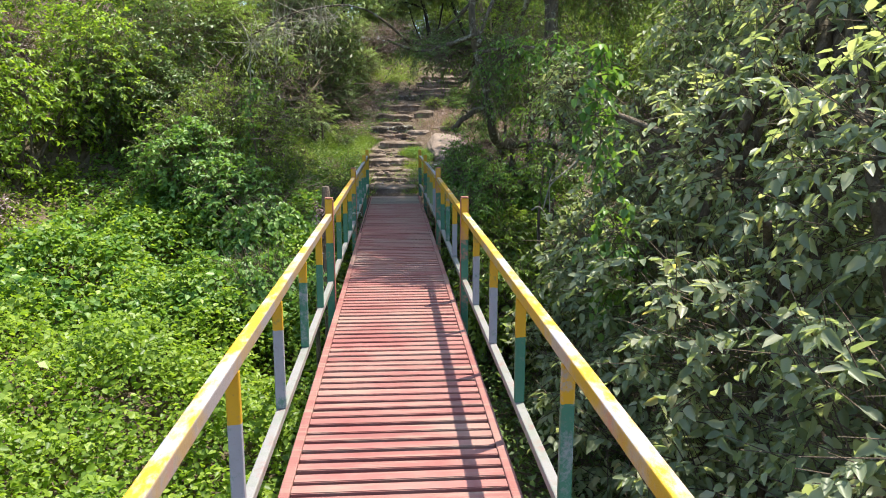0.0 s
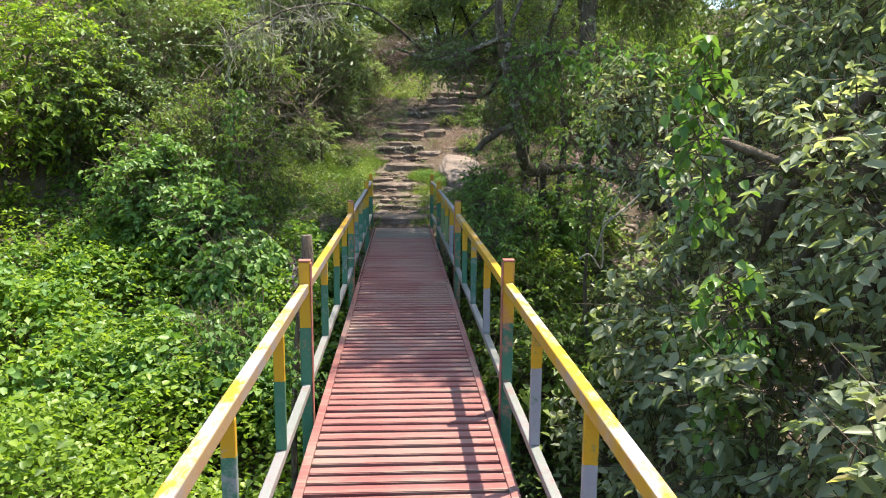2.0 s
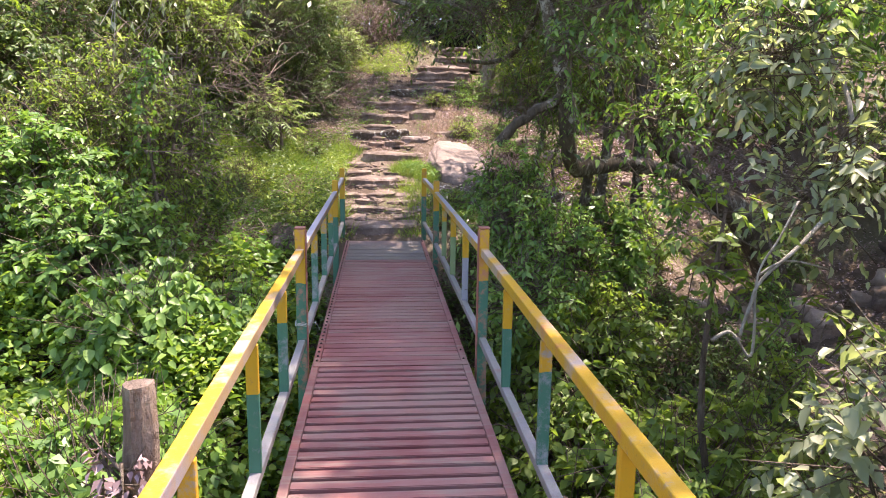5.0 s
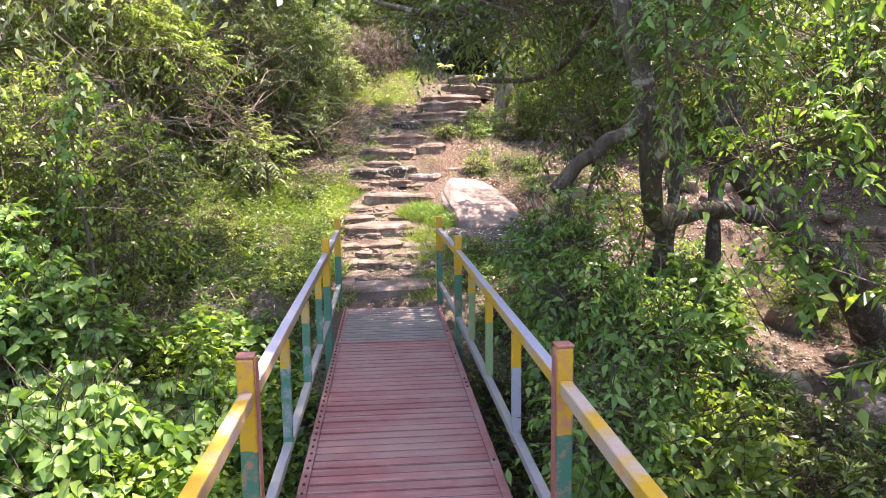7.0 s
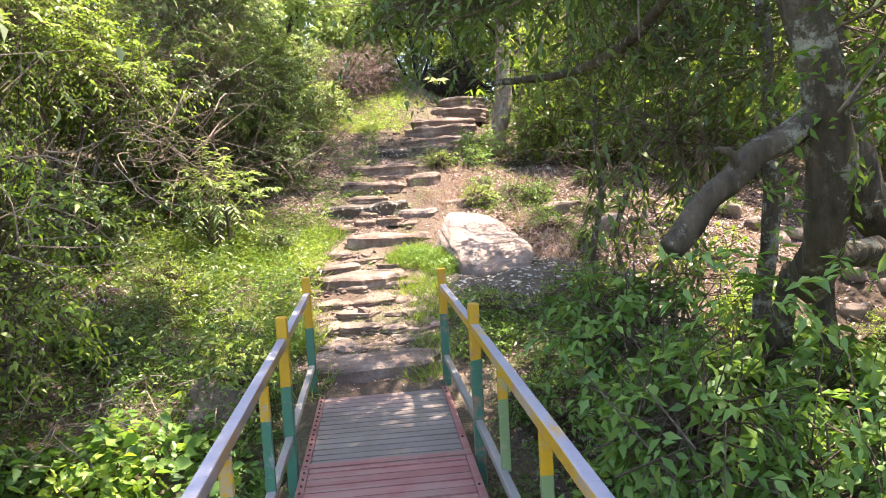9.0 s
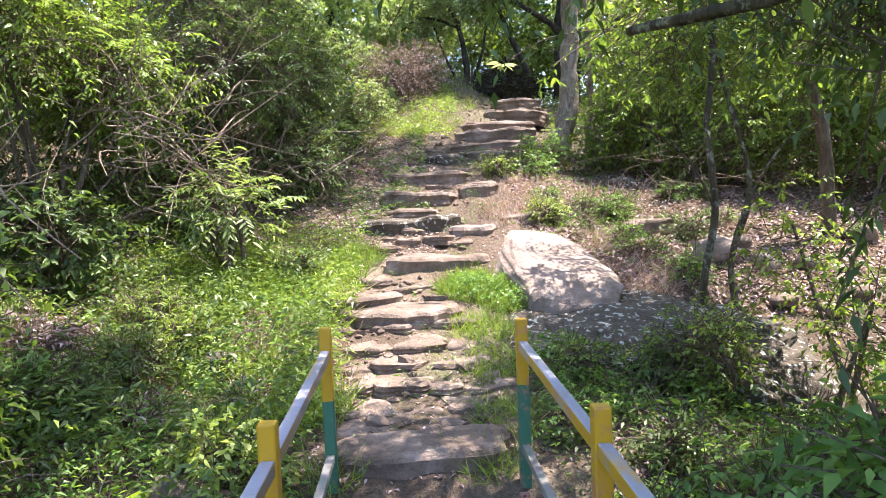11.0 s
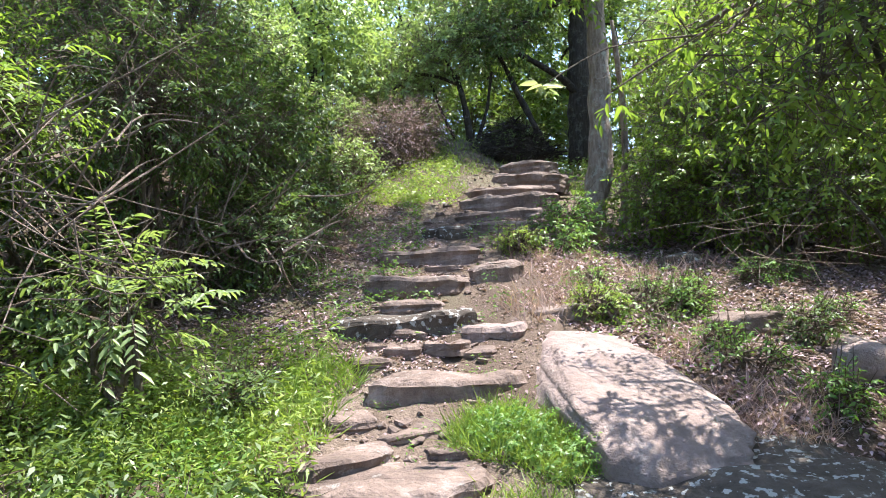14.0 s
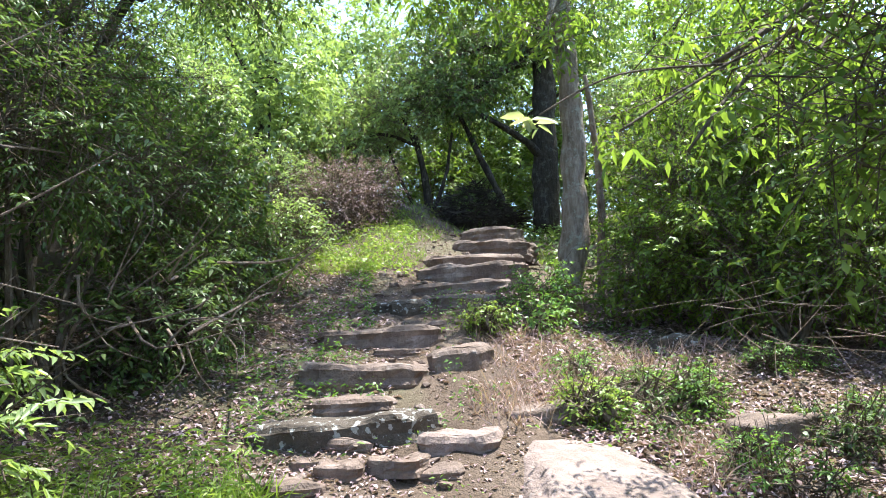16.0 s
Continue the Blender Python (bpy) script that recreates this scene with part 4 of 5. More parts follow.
# tree with a pale leaning trunk at the head of the steps
tree([(2.66, 24.75, 2.2), (2.74, 24.78, 2.65), (2.9, 24.85, 3.4), (2.95, 24.9, 4.3), (2.97, 24.9, 5.2), (2.9, 25.0, 7.0)], 0.205, 0.13,
     [([(3.3, 25.2, 2.4), (3.4, 25.2, 4.0), (3.3, 25.2, 5.6)], 0.06)],
     [(2.4, 25.2, 7.4, 1.6, 1.4, 1.0), (5.2, 24.8, 6.6, 1.4, 1.3, 1.0), (1.5, 25.6, 7.6, 1.6, 1.6, 1.1), (2.5, 24.2, 5.9, 0.8, 0.5, 0.4)], 760, 10, 0.14, 0.36, M_FRESH, "tall tree with a pale lichen-spotted leaning trunk", 15, wood=M_BARK_PALE, reach=0.45, droop=0.5, depth=0.7)

# tree whose branches hang over the slope, with sprays of long bright young leaves
hang = tree([(5.2, 20.4, 1.0), (5.1, 20.4, 2.4), (4.6, 20.3, 3.8), (4.2, 20.2, 4.6)], 0.09, 0.05,
     [([(4.6, 20.3, 3.8), (3.2, 19.9, 4.0), (2.3, 19.5, 3.4), (1.85, 19.35, 2.95)], 0.016), ([(3.2, 19.9, 4.0), (2.2, 19.5, 3.5), (1.45, 19.3, 3.05)], 0.011), ([(3.6, 20.0, 4.0), (2.9, 19.5, 3.7), (2.65, 19.3, 3.5)], 0.011), ([(2.2, 19.5, 3.5), (1.5, 19.4, 3.4), (1.02, 19.32, 3.15)], 0.008)],
     [(4.2, 20.2, 4.3, 1.1, 1.0, 0.7), (3.1, 20.2, 3.9, 0.9, 0.8, 0.4), (5.4, 20.8, 4.0, 1.1, 0.9, 0.8), (2.4, 20.0, 3.7, 0.6, 0.6, 0.35)], 220, 9, 0.11, 0.36, M_FRESH, "tree with branches of long leaves hanging over the slope", 16, wood=M_TWIG, reach=0.45, droop=0.7, depth=0.8)
crown("young_leaves", np.random.default_rng(161), [(1.73, 19.3, 2.8, 0.06, 0.06, 0.05), (1.48, 19.3, 3.0, 0.12, 0.1, 0.08), (2.66, 19.3, 3.48, 0.2, 0.15, 0.12), (2.2, 19.5, 3.35, 0.2, 0.15, 0.1), (2.5, 19.4, 3.9, 0.25, 0.2, 0.12)], 34, 5, 0.125, 0.28, M_FRESH, hang, "bright yellow-green young leaves", stems=False, reach=0.12, droop=0.7, simple=False)
crown("pale_leaves", np.random.default_rng(162), [(1.0, 19.32, 3.1, 0.05, 0.05, 0.04)], 3, 4, 0.13, 0.34, M_BROAD, hang, "pale grey leaves at a branch tip", stems=False, reach=0.1, droop=0.5, simple=False)

# shrubs along the slope above the boulder
for k, (lobes, tw, L, w, mat, lab) in enumerate([
        ([(4.1, 24.0, 3.6, 1.1, 1.0, 1.2), (5.2, 23.4, 3.9, 1.2, 1.1, 1.3), (3.6, 23.6, 2.9, 0.6, 0.6, 0.6)], 900, 0.082, 0.5, M_FRESH, "dense green thicket on the slope above the boulder"),
        ([(7.0, 22.4, 3.4, 1.4, 1.4, 1.6), (8.2, 20.2, 3.2, 1.5, 1.5, 1.8)], 900, 0.13, 0.42, M_FRESH, "tall green thicket behind the stream bed"),
        ([(4.6, 25.4, 4.4, 1.3, 1.3, 1.5), (5.8, 24.2, 4.6, 1.4, 1.3, 1.7)], 1300, 0.1, 0.5, M_FRESH, "sunlit green thicket behind the pale trunk"),
        ([(2.2, 24.1, 2.45, 0.45, 0.5, 0.3), (1.9, 23.4, 2.15, 0.4, 0.4, 0.22)], 240, 0.075, 0.42, M_VINE, "low green herbs beside the steps"),
        ([(2.3, 21.3, 1.5, 0.35, 0.35, 0.25), (2.2, 20.9, 1.3, 0.3, 0.3, 0.16)], 70, 0.05, 0.42, M_DARK, "low green herbs behind the boulder"),
        ([(2.6, 19.9, 1.0, 0.35, 0.4, 0.2)], 80, 0.05, 0.42, M_VINE, "low green herbs beside the boulder")]):
    shrub(lobes, tw, 9, L, w, mat, lab, 50 + k, reach=0.3, droop=0.4, depth=0.6)

shrub([(3.4, 23.9, 2.75, 0.7, 0.6, 0.7), (4.2, 23.3, 2.7, 0.8, 0.6, 0.8), (5.2, 22.7, 2.6, 0.9, 0.6, 0.8), (6.2, 22.2, 2.6, 0.9, 0.6, 0.8)], 1300, 9, 0.09, 0.4, M_FRESH, "leafy green shrubs with thin stems above the leaf litter", 57, stems=8, reach=0.32, droop=0.4, depth=0.6)

# dark thicket on the uphill side with thin stems
for k, (lobes, tw, L, w, mat, lab) in enumerate([
        ([(-2.4, 20.9, 3.6, 0.9, 0.8, 0.8), (-2.9, 21.8, 4.6, 1.3, 1.2, 1.0), (-2.0, 22.5, 3.5, 0.8, 0.8, 0.7)], 1150, 0.075, 0.32, M_DARK, "dark feathery tree-like thicket beside the steps"),
        ([(-3.4, 19.7, 3.3, 1.0, 0.9, 0.9), (-4.3, 18.9, 3.9, 1.3, 1.1, 1.1)], 1150, 0.085, 0.34, M_FRESH, "leafy thicket with tangled dry twigs"),
        ([(-1.9, 24.2, 3.6, 1.0, 1.0, 1.1), (-2.9, 24.8, 4.6, 1.5, 1.3, 1.3)], 1000, 0.12, 0.4, M_DARK, "dark green shrub on the upper slope"),
        ([(-1.95, 19.3, 1.65, 0.35, 0.3, 0.3), (-2.15, 19.6, 1.95, 0.35, 0.3, 0.25)], 70, 0.11, 0.3, M_PALE, "shrub with pale sunlit compound leaves"),
        ([(-1.7, 22.3, 2.3, 0.65, 0.8, 0.65), (-1.8, 23.5, 2.8, 0.8, 0.8, 0.8), (-1.3, 24.8, 3.1, 0.6, 0.7, 0.6)], 950, 0.085, 0.36, M_DARK, "dark undershrub along the edge of the steps"),
        ([(-3.3, 21.6, 2.5, 0.8, 0.7, 0.8), (-3.9, 20.4, 2.6, 0.7, 0.6, 0.9)], 420, 0.1, 0.4, M_DARK, "dark shrub in the hollow of the thicket"),
        ([(-3.5, 18.5, 1.55, 0.6, 0.45, 0.5), (-4.5, 19.2, 1.9, 0.7, 0.5, 0.6), (-2.75, 20.1, 1.75, 0.4, 0.4, 0.4), (-5.3, 18.2, 1.8, 0.7, 0.5, 0.6)], 620, 0.1, 0.42, M_DARK, "dark leafy shrubs under the thicket"),
        ([(-1.35, 23.2, 2.15, 0.35, 0.5, 0.3)], 150, 0.05, 0.3, M_DRYLEAF, "dry brown undershrub beside the steps"),
        ([(-6.3, 11.0, 0.35, 0.6, 0.4, 0.25), (-6.9, 11.4, 0.5, 0.4, 0.4, 0.2)], 260, 0.06, 0.4, M_DRYLEAF, "patch of dry pinkish twigs among the creepers"),
        ([(-6.9, 14.0, 2.9, 0.35, 0.3, 0.7)], 200, 0.06, 0.35, M_DRYLEAF, "dry pinkish bush hanging on the bank"),
        ([(-4.7, 16.5, 1.7, 1.2, 1.0, 1.1), (-5.6, 15.7, 2.3, 1.4, 1.2, 1.3)], 1500, 0.1, 0.5, M_DARK, "rounded dense dark green bush on the bank"),
        ([(-6.4, 15.2, 2.6, 1.8, 1.6, 1.8), (-7.6, 12.6, 2.2, 1.9, 1.9, 1.9)], 1600, 0.11, 0.5, M_CREEPER, "tall bright green bush covered with creepers"),
        ([(-9.0, 9.6, 1.8, 2.2, 2.2, 2.2), (-9.8, 6.0, 1.6, 2.2, 2.4, 2.2)], 1500, 0.12, 0.5, M_CREEPER, "bright green bushes on the sunny bank"),
        ([(-3.0, 13.3, 0.2, 0.9, 0.9, 0.8), (-3.9, 13.9, 0.8, 1.0, 0.9, 1.0)], 1100, 0.1, 0.6, M_VINE, "green creeper-covered bush in the ravine"),
        ([(-2.3, 12.3, -0.3, 0.75, 0.8, 0.65), (-1.7, 13.2, -0.55, 0.6, 0.7, 0.5)], 850, 0.11, 0.72, M_VINE, "vine with large heart-shaped leaves beside the bridge"),
        ([(-2.0, 10.2, -0.8, 0.8, 1.1, 0.6)], 750, 0.092, 0.72, M_VINE, "bright vine with heart-shaped leaves below the rail")]):
    fern = w < 0.37
    shrub(lobes, tw, 14 if fern else 9, L, w, mat, lab, 70 + k, stems=6 if fern else 4, reach=0.5 if fern else 0.32, droop=0.35 if fern else 0.95 if w > 0.7 else 0.45, depth=0.75 if fern else 0.55, loose=0.15 if fern else 0.35, simple=L < 0.1)

# herb clumps on the bank
rs = random.Random(71)
for k in range(30):
    x, y = rs.uniform(-4.6, -1.15), rs.uniform(14.7, 19.6)
    r, mat = rs.uniform(0.16, 0.36), rs.choice((M_VINE, M_DARK, M_DARK, M_FRESH, M_GRASS, M_DRYLEAF))
    z = hz(x, y)
    shrub([(x, y, z + r * 0.8, r, r, r * 0.8)], int(140 * r / 0.3), 8, rs.choice((0.05, 0.06, 0.075)), rs.choice((0.22, 0.3, 0.42)), mat, "dry brown herb clump on the bank" if mat is M_DRYLEAF else "leafy green herb clump on the bank", 700 + k, "herb_clump", "herb", 2, reach=0.2, droop=0.35, depth=0.7, loose=rs.choice((0.15, 0.35)))
for k, (x, y, mat) in enumerate(((1.15, 15.3, M_VINE), (1.5, 15.9, M_DARK), (0.95, 16.3, M_VINE), (1.9, 17.1, M_DARK), (1.2, 17.2, M_GRASS), (2.5, 17.4, M_VINE), (0.95, 14.2, M_DARK), (1.1, 13.6, M_VINE), (2.9, 19.2, M_VINE), (1.7, 21.0, M_GRASS), (2.7, 21.4, M_VINE), (3.4, 20.4, M_DARK), (1.3, 23.0, M_GRASS))):
    z = hz(x, y)
    shrub([(x, y, z + 0.14, 0.26, 0.26, 0.18)], 100, 8, 0.055, 0.38, mat, "leafy green herb clump beside the path", 740 + k, "herb_clump", "herb", 2, reach=0.2, droop=0.4, depth=0.7)

# trees that close the view: (x, y, trunk height, crown radius, material)
rs = random.Random(33)
for k, (x, y, hgt, r, mat) in enumerate([
        (-6.5, 19.5, 4.5, 2.3, M_FRESH), (-5.2, 24.0, 4.5, 2.4, M_DARK), (-9.5, 17.0, 4.5, 2.8, M_CREEPER), (-12, 11.5, 4, 3.0, M_CREEPER), (-7.0, 29.0, 5.0, 2.8, M_PALE), (-2.2, 31.5, 4.0, 2.2, M_PALE),
        (0.2, 38, 5.5, 2.8, M_PALE), (4.8, 40, 6.0, 3.0, M_PALE), (9.0, 35, 6, 3.0, M_FRESH), (-5, 42, 7, 3.4, M_PALE), (8.6, 27.5, 5.0, 2.6, M_FRESH), (8.2, 14.5, 4.6, 2.4, M_DARK), (10.5, 19, 5, 2.8, M_FRESH),
        (7.6, 9.0, 4.2, 2.4, M_DARK), (12, 26, 6, 3.2, M_FRESH), (-12, 26, 6, 3.4, M_FRESH), (10.5, 4, 5, 3, M_DARK), (-13, 3, 5, 3, M_CREEPER), (0.5, 47, 9, 4, M_PALE), (12, 44, 8, 4, M_PALE), (2.6, 35.5, 5.5, 2.8, M_PALE), (7.0, 37.0, 6.5, 3.2, M_PALE), (-2.4, 37.0, 6.5, 3.0, M_PALE), (5.2, 34.5, 5.0, 2.4, M_FRESH), (-9.5, 32.0, 6.0, 3.0, M_FRESH), (-14, 38, 8, 4, M_PALE)]):
    z = hz(x, y)
    far = y > 33
    lobes = [(x + rs.uniform(-0.5, 0.5) * r, y + rs.uniform(-0.4, 0.4) * r, z + hgt * f, r * rs.uniform(0.55, 0.8), r * rs.uniform(0.55, 0.8), r * rs.uniform(0.45, 0.7)) for f in (0.35, 0.6, 0.8, 1.0, 1.15)]
    tree([(x, y, z - 0.2), (x + 0.1, y, z + hgt * 0.4), (x - 0.05, y + 0.1, z + hgt * 0.8)], 0.15, 0.08, [], lobes, 800, 9, 0.2 if far else 0.165, 0.45, mat, "leafy tree in the wood that closes the view" if not far else "pale sunlit tree far behind the steps", 200 + k, wood=M_BARK_DARK, stems=False, reach=0.5, droop=0.4, depth=0.6)

# rows of shrubs that fill the edge of the clearing
rs = random.Random(44)
for k in range(26):
    x = -13 + 1.05 * k + rs.uniform(-0.4, 0.4)
    y = 33.5 + rs.uniform(-1, 3) + 0.03 * (x - 1) ** 2 * (-1 if abs(x) > 6 else 1)
    z, r = hz(x, y), rs.uniform(1.0, 1.6)
    shrub([(x, y, z + r * 0.7, r, r * 0.8, r), (x + rs.uniform(-0.5, 0.5), y + 0.4, z + r * 2.0, r * 0.9, r * 0.7, r)], 430, 8, 0.14, 0.45, M_PALE if rs.random() < 0.7 else M_FRESH,
          "pale green shrub at the far edge of the clearing", 600 + k, stems=2, reach=0.4, depth=0.5)
for k, (x, y, r, mat) in enumerate([(-6.2, 22.0, 1.5, M_DARK), (-7.5, 18.0, 1.6, M_CREEPER), (-5.4, 17.6, 1.4, M_DARK), (-8.6, 14.6, 1.7, M_CREEPER), (-9.6, 12.0, 1.6, M_CREEPER), (-11.0, 8.5, 1.8, M_CREEPER), (-4.0, 26.4, 1.5, M_DARK), (-3.0, 28.8, 1.4, M_PALE),
                               (6.2, 26.6, 1.6, M_FRESH), (7.8, 24.0, 1.8, M_FRESH), (6.2, 29.6, 1.6, M_PALE), (9.2, 16.5, 1.7, M_FRESH), (9.4, 12.0, 1.8, M_DARK), (8.6, 20.5, 1.7, M_DARK), (7.2, 11.2, 1.3, M_DARK)]):
    z = hz(x, y)
    shrub([(x, y, z + r * 0.6, r, r, r * 0.9), (x + rs.uniform(-0.5, 0.5), y + rs.uniform(-0.5, 0.5), z + r * 1.7, r * 0.9, r * 0.9, r * 0.8)], 800, 9, 0.105, 0.5, mat, "tall leafy bush in the wood beside the ravine", 640 + k, stems=2, reach=0.4, depth=0.5)

# at the head of the path
tree([(4.15, 31, 4.2), (4.2, 31, 5.4), (4.3, 31.1, 7.2), (4.4, 31.2, 8.5)], 0.33, 0.22,
     [([(4.1, 30.9, 5.9), (3.5, 30.6, 6.3), (2.7, 30.4, 6.7)], 0.1), ([(3.3, 30.6, 4.4), (2.9, 30.7, 5.4), (2.3, 30.8, 6.8)], 0.09)],
     [(4.2, 31, 9.2, 2.4, 2.0, 1.6), (2.2, 31, 8.2, 1.8, 1.6, 1.3), (2.4, 30.6, 7.2, 1.2, 1.0, 0.7)], 1400, 9, 0.14, 0.4, M_DARK, "big tree with a dark trunk at the head of the path", 18, wood=M_BARK_DARK, reach=0.45, depth=0.7)
tree([(1.45, 30.8, 4.2), (1.5, 30.8, 5.2), (1.3, 30.9, 6.4)], 0.1, 0.06, [([(1.5, 30.8, 4.4), (1.9, 30.7, 5.4), (2.1, 30.7, 6.4)], 0.05), ([(1.45, 30.8, 4.4), (1.0, 30.9, 5.3), (0.7, 31, 6.2)], 0.05)],
     [(0.9, 30.8, 7.0, 1.4, 1.2, 0.9), (-0.2, 31.2, 6.2, 1.4, 1.1, 1.0)], 1000, 9, 0.12, 0.4, M_PALE, "small many-stemmed tree with pale green leaves", 19, wood=M_BARK_DARK, reach=0.4, depth=0.7)
shrub([(-0.4, 28.4, 4.5, 0.9, 0.7, 0.8), (0.3, 29.2, 4.8, 0.6, 0.6, 0.7)], 900, 8, 0.06, 0.35, M_DRYLEAF, "dry reddish-brown bush beside the clearing", 120, reach=0.35, depth=0.7)
shrub([(-1.1, 27.0, 3.7, 0.8, 0.8, 0.6), (-1.6, 29.0, 4.8, 1.1, 0.9, 0.9)], 1100, 8, 0.075, 0.42, M_PALE, "pale green bush at the edge of the clearing", 121, reach=0.35, depth=0.6)
brush = thing("brush_pile", (2.4, 30.2, hz(2.4, 30.2)), "heap of dark dry brushwood under the tree", "brush pile")
rng = np.random.default_rng(122)
a = rng.uniform(0, 2 * math.pi, 2200)
r = np.sqrt(rng.random(2200))
A = np.stack([1.0 * r * np.cos(a), 0.7 * r * np.sin(a), 0.1 + 0.95 * (1 - r) * rng.uniform(0.8, 1.08, 2200)], 1)
B = A + rng.normal(size=(2200, 3)) * np.array([0.2, 0.16, 0.1])
st = new("brushwood", sticks("brushwood", A, B, np.full(2200, 0.011), M_BARK_DARK))
st.parent = brush
tagged(st, kind="stuff")
core = part("core", bmesh.new(), M_BARK_DARK, brush)
core.data = rock_mesh("core", (1.6, 1.1, 1.4), 5, M_BARK_DARK, 1.2, 0.2)
crown("brush_leaves", np.random.default_rng(123), [(2.4, 30.2, hz(2.4, 30.2) + 0.3, 0.85, 0.6, 0.55)], 420, 7, 0.055, 0.4, M_DARK, brush, "withered dark leaves in the heap", stems=False, reach=0.15, droop=0.3, depth=0.3)

shrub([(-0.76, 7.46, 0.62, 0.07, 0.07, 0.26)], 26, 6, 0.045, 0.5, M_DRYLEAF, "withered creeper wound round the wooden stake", 130, "creeper", "creeper", 1, reach=0.1, droop=0.7)
shrub([(-0.72, 7.3, -0.1, 0.1, 0.12, 0.3)], 30, 6, 0.06, 0.6, M_VINE, "green creeper climbing at the foot of the rail", 131, "creeper", "creeper", 1, reach=0.14, droop=0.6)

# ferny plants along the stream bed and the slope above it
rs = random.Random(88)
for k in range(34):
    x, y = (rs.uniform(1.6, 4.4), rs.uniform(11.6, 17.6)) if k < 22 else (rs.uniform(4.0, 7.0), rs.uniform(11, 18))
    r, z = rs.uniform(0.22, 0.45), hz(x, y)
    mat = rs.choice((M_DARK, M_VINE, M_VINE, M_FRESH))
    shrub([(x, y, z + r, r, r, r * 0.8)], int(110 * r / 0.3), 9, rs.choice((0.06, 0.08)), rs.choice((0.32, 0.45)), mat, "ferny green plant among the stream rocks", 800 + k, "fern", "fern", 2, reach=0.25, droop=0.4, depth=0.7)
for k in range(12):
    x, y = rs.uniform(1.8, 5.5), rs.uniform(20.2, 22.6)
    z = hz(x, y)
    shrub([(x, y, z + 0.1, 0.24, 0.24, 0.13)], 60, 8, 0.045, 0.4, rs.choice((M_VINE, M_VINE, M_DARK)), "small green weed in the leaf litter", 850 + k, "weed", "weed", 2, reach=0.16, droop=0.4, depth=0.8)

# ---- ground cover ----
def patches(x, y, s=1.0):
    """A slow field between 0 and 1 for clumps."""
    return 0.5 + 0.25 * np.sin(2.3 * s * x + 1.1 * y * s + 0.7) * np.sin(1.9 * y * s - 0.9 * x * s) + 0.25 * np.sin(5.1 * s * x - 2.7 * y * s + 1.3) * np.sin(4.3 * y * s + 2.2 * x * s)


def carpet(name, x0, x1, y0, y1, count, top, thick, length, width, material, label, seed, category="creeper", tilt=0.6, gaps=0.0, simple=True):
    """A carpet of leaves over a lumpy surface top(x, y), with gaps where the field of clumps is low."""
    rng = np.random.default_rng(seed)
    x, y = rng.uniform(x0, x1, count), rng.uniform(y0, y1, count)
    if gaps:
        keep = patches(x + seed, y - seed * 0.7) + rng.normal(size=count) * 0.08 > gaps
        x, y = x[keep], y[keep]
        count = len(x)
    lift = 0.6 * thick * (patches(x - seed, y + seed, 1.7) - 0.5)
    z = top(x, y) + lift - thick * rng.random(count) ** 1.5
    P = np.stack([x, y, z], 1)
    a = rng.uniform(0, 2 * math.pi, count)
    D = np.stack([np.cos(a), np.sin(a), rng.normal(size=count) * 0.35 - 0.1], 1)
    N = np.array([0.1, 0, 1.0]) + rng.normal(size=(count, 3)) * tilt
    L = length * rng.uniform(0.5, 1.25, count)
    ob = new(name, leaves(name, P, D, N, L, L * width, material, fold=0.25 if simple else 0.14, simple=simple))
    return tagged(ob, label, category, kind="stuff")


def canopy(x, y):
    """The top of the creepers over the sunny side of the ravine."""
    z = np.interp(y, [-6, 0, 6, 10, 12.5, 14, 15.5, 17], [-0.1, -1.0, -1.05, -0.8, -0.45, -0.3, 0.1, 0.35])
    z = z + np.clip(-x - 2.0, 0, 9) * 0.14 - np.clip(x + 1.6, 0, 1) * 0.7
    lump = 0.34 * np.sin(1.7 * x + 0.9 * y) * np.sin(1.5 * y - 0.7 * x + 1) + 0.2 * np.sin(3.9 * x - 1.3 * y) * np.sin(3.1 * y + 1.7 * x) + 0.07 * np.sin(8.3 * x + 2 * y) * np.sin(7.7 * y - 3 * x)
    return np.maximum(z + lump, height(x, y) + 0.12)


carpet("creeper_carpet", -9.5, -3.5, 0.5, 14.5, 64000, canopy, 0.5, 0.09, 0.7, M_CREEPER, "bright yellow-green creepers that cover the sunny bank", 300)
carpet("creeper_carpet", -3.5, -0.85, 0.5, 14.5, 54000, canopy, 0.55, 0.068, 0.72, M_CREEPER, "yellow-green creepers with round leaves close to the bridge", 320, simple=False)
carpet("creeper_carpet", -6.0, -0.75, 9.0, 15.2, 16000, canopy, 0.35, 0.105, 0.75, M_VINE, "green heart-leaved creepers in the ravine beside the bridge", 301, simple=False)
carpet("creeper_carpet", -13.0, -0.95, -5.0, 17.0, 22000, canopy, 0.4, 0.1, 0.7, M_CREEPER, "ragged fringe of creepers round the sunny bank", 322, gaps=0.42)
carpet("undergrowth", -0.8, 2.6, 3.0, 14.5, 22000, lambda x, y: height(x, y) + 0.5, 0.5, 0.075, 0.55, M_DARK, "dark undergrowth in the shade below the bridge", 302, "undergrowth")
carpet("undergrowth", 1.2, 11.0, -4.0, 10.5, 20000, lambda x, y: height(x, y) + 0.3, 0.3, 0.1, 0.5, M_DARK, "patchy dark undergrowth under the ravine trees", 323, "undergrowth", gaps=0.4)
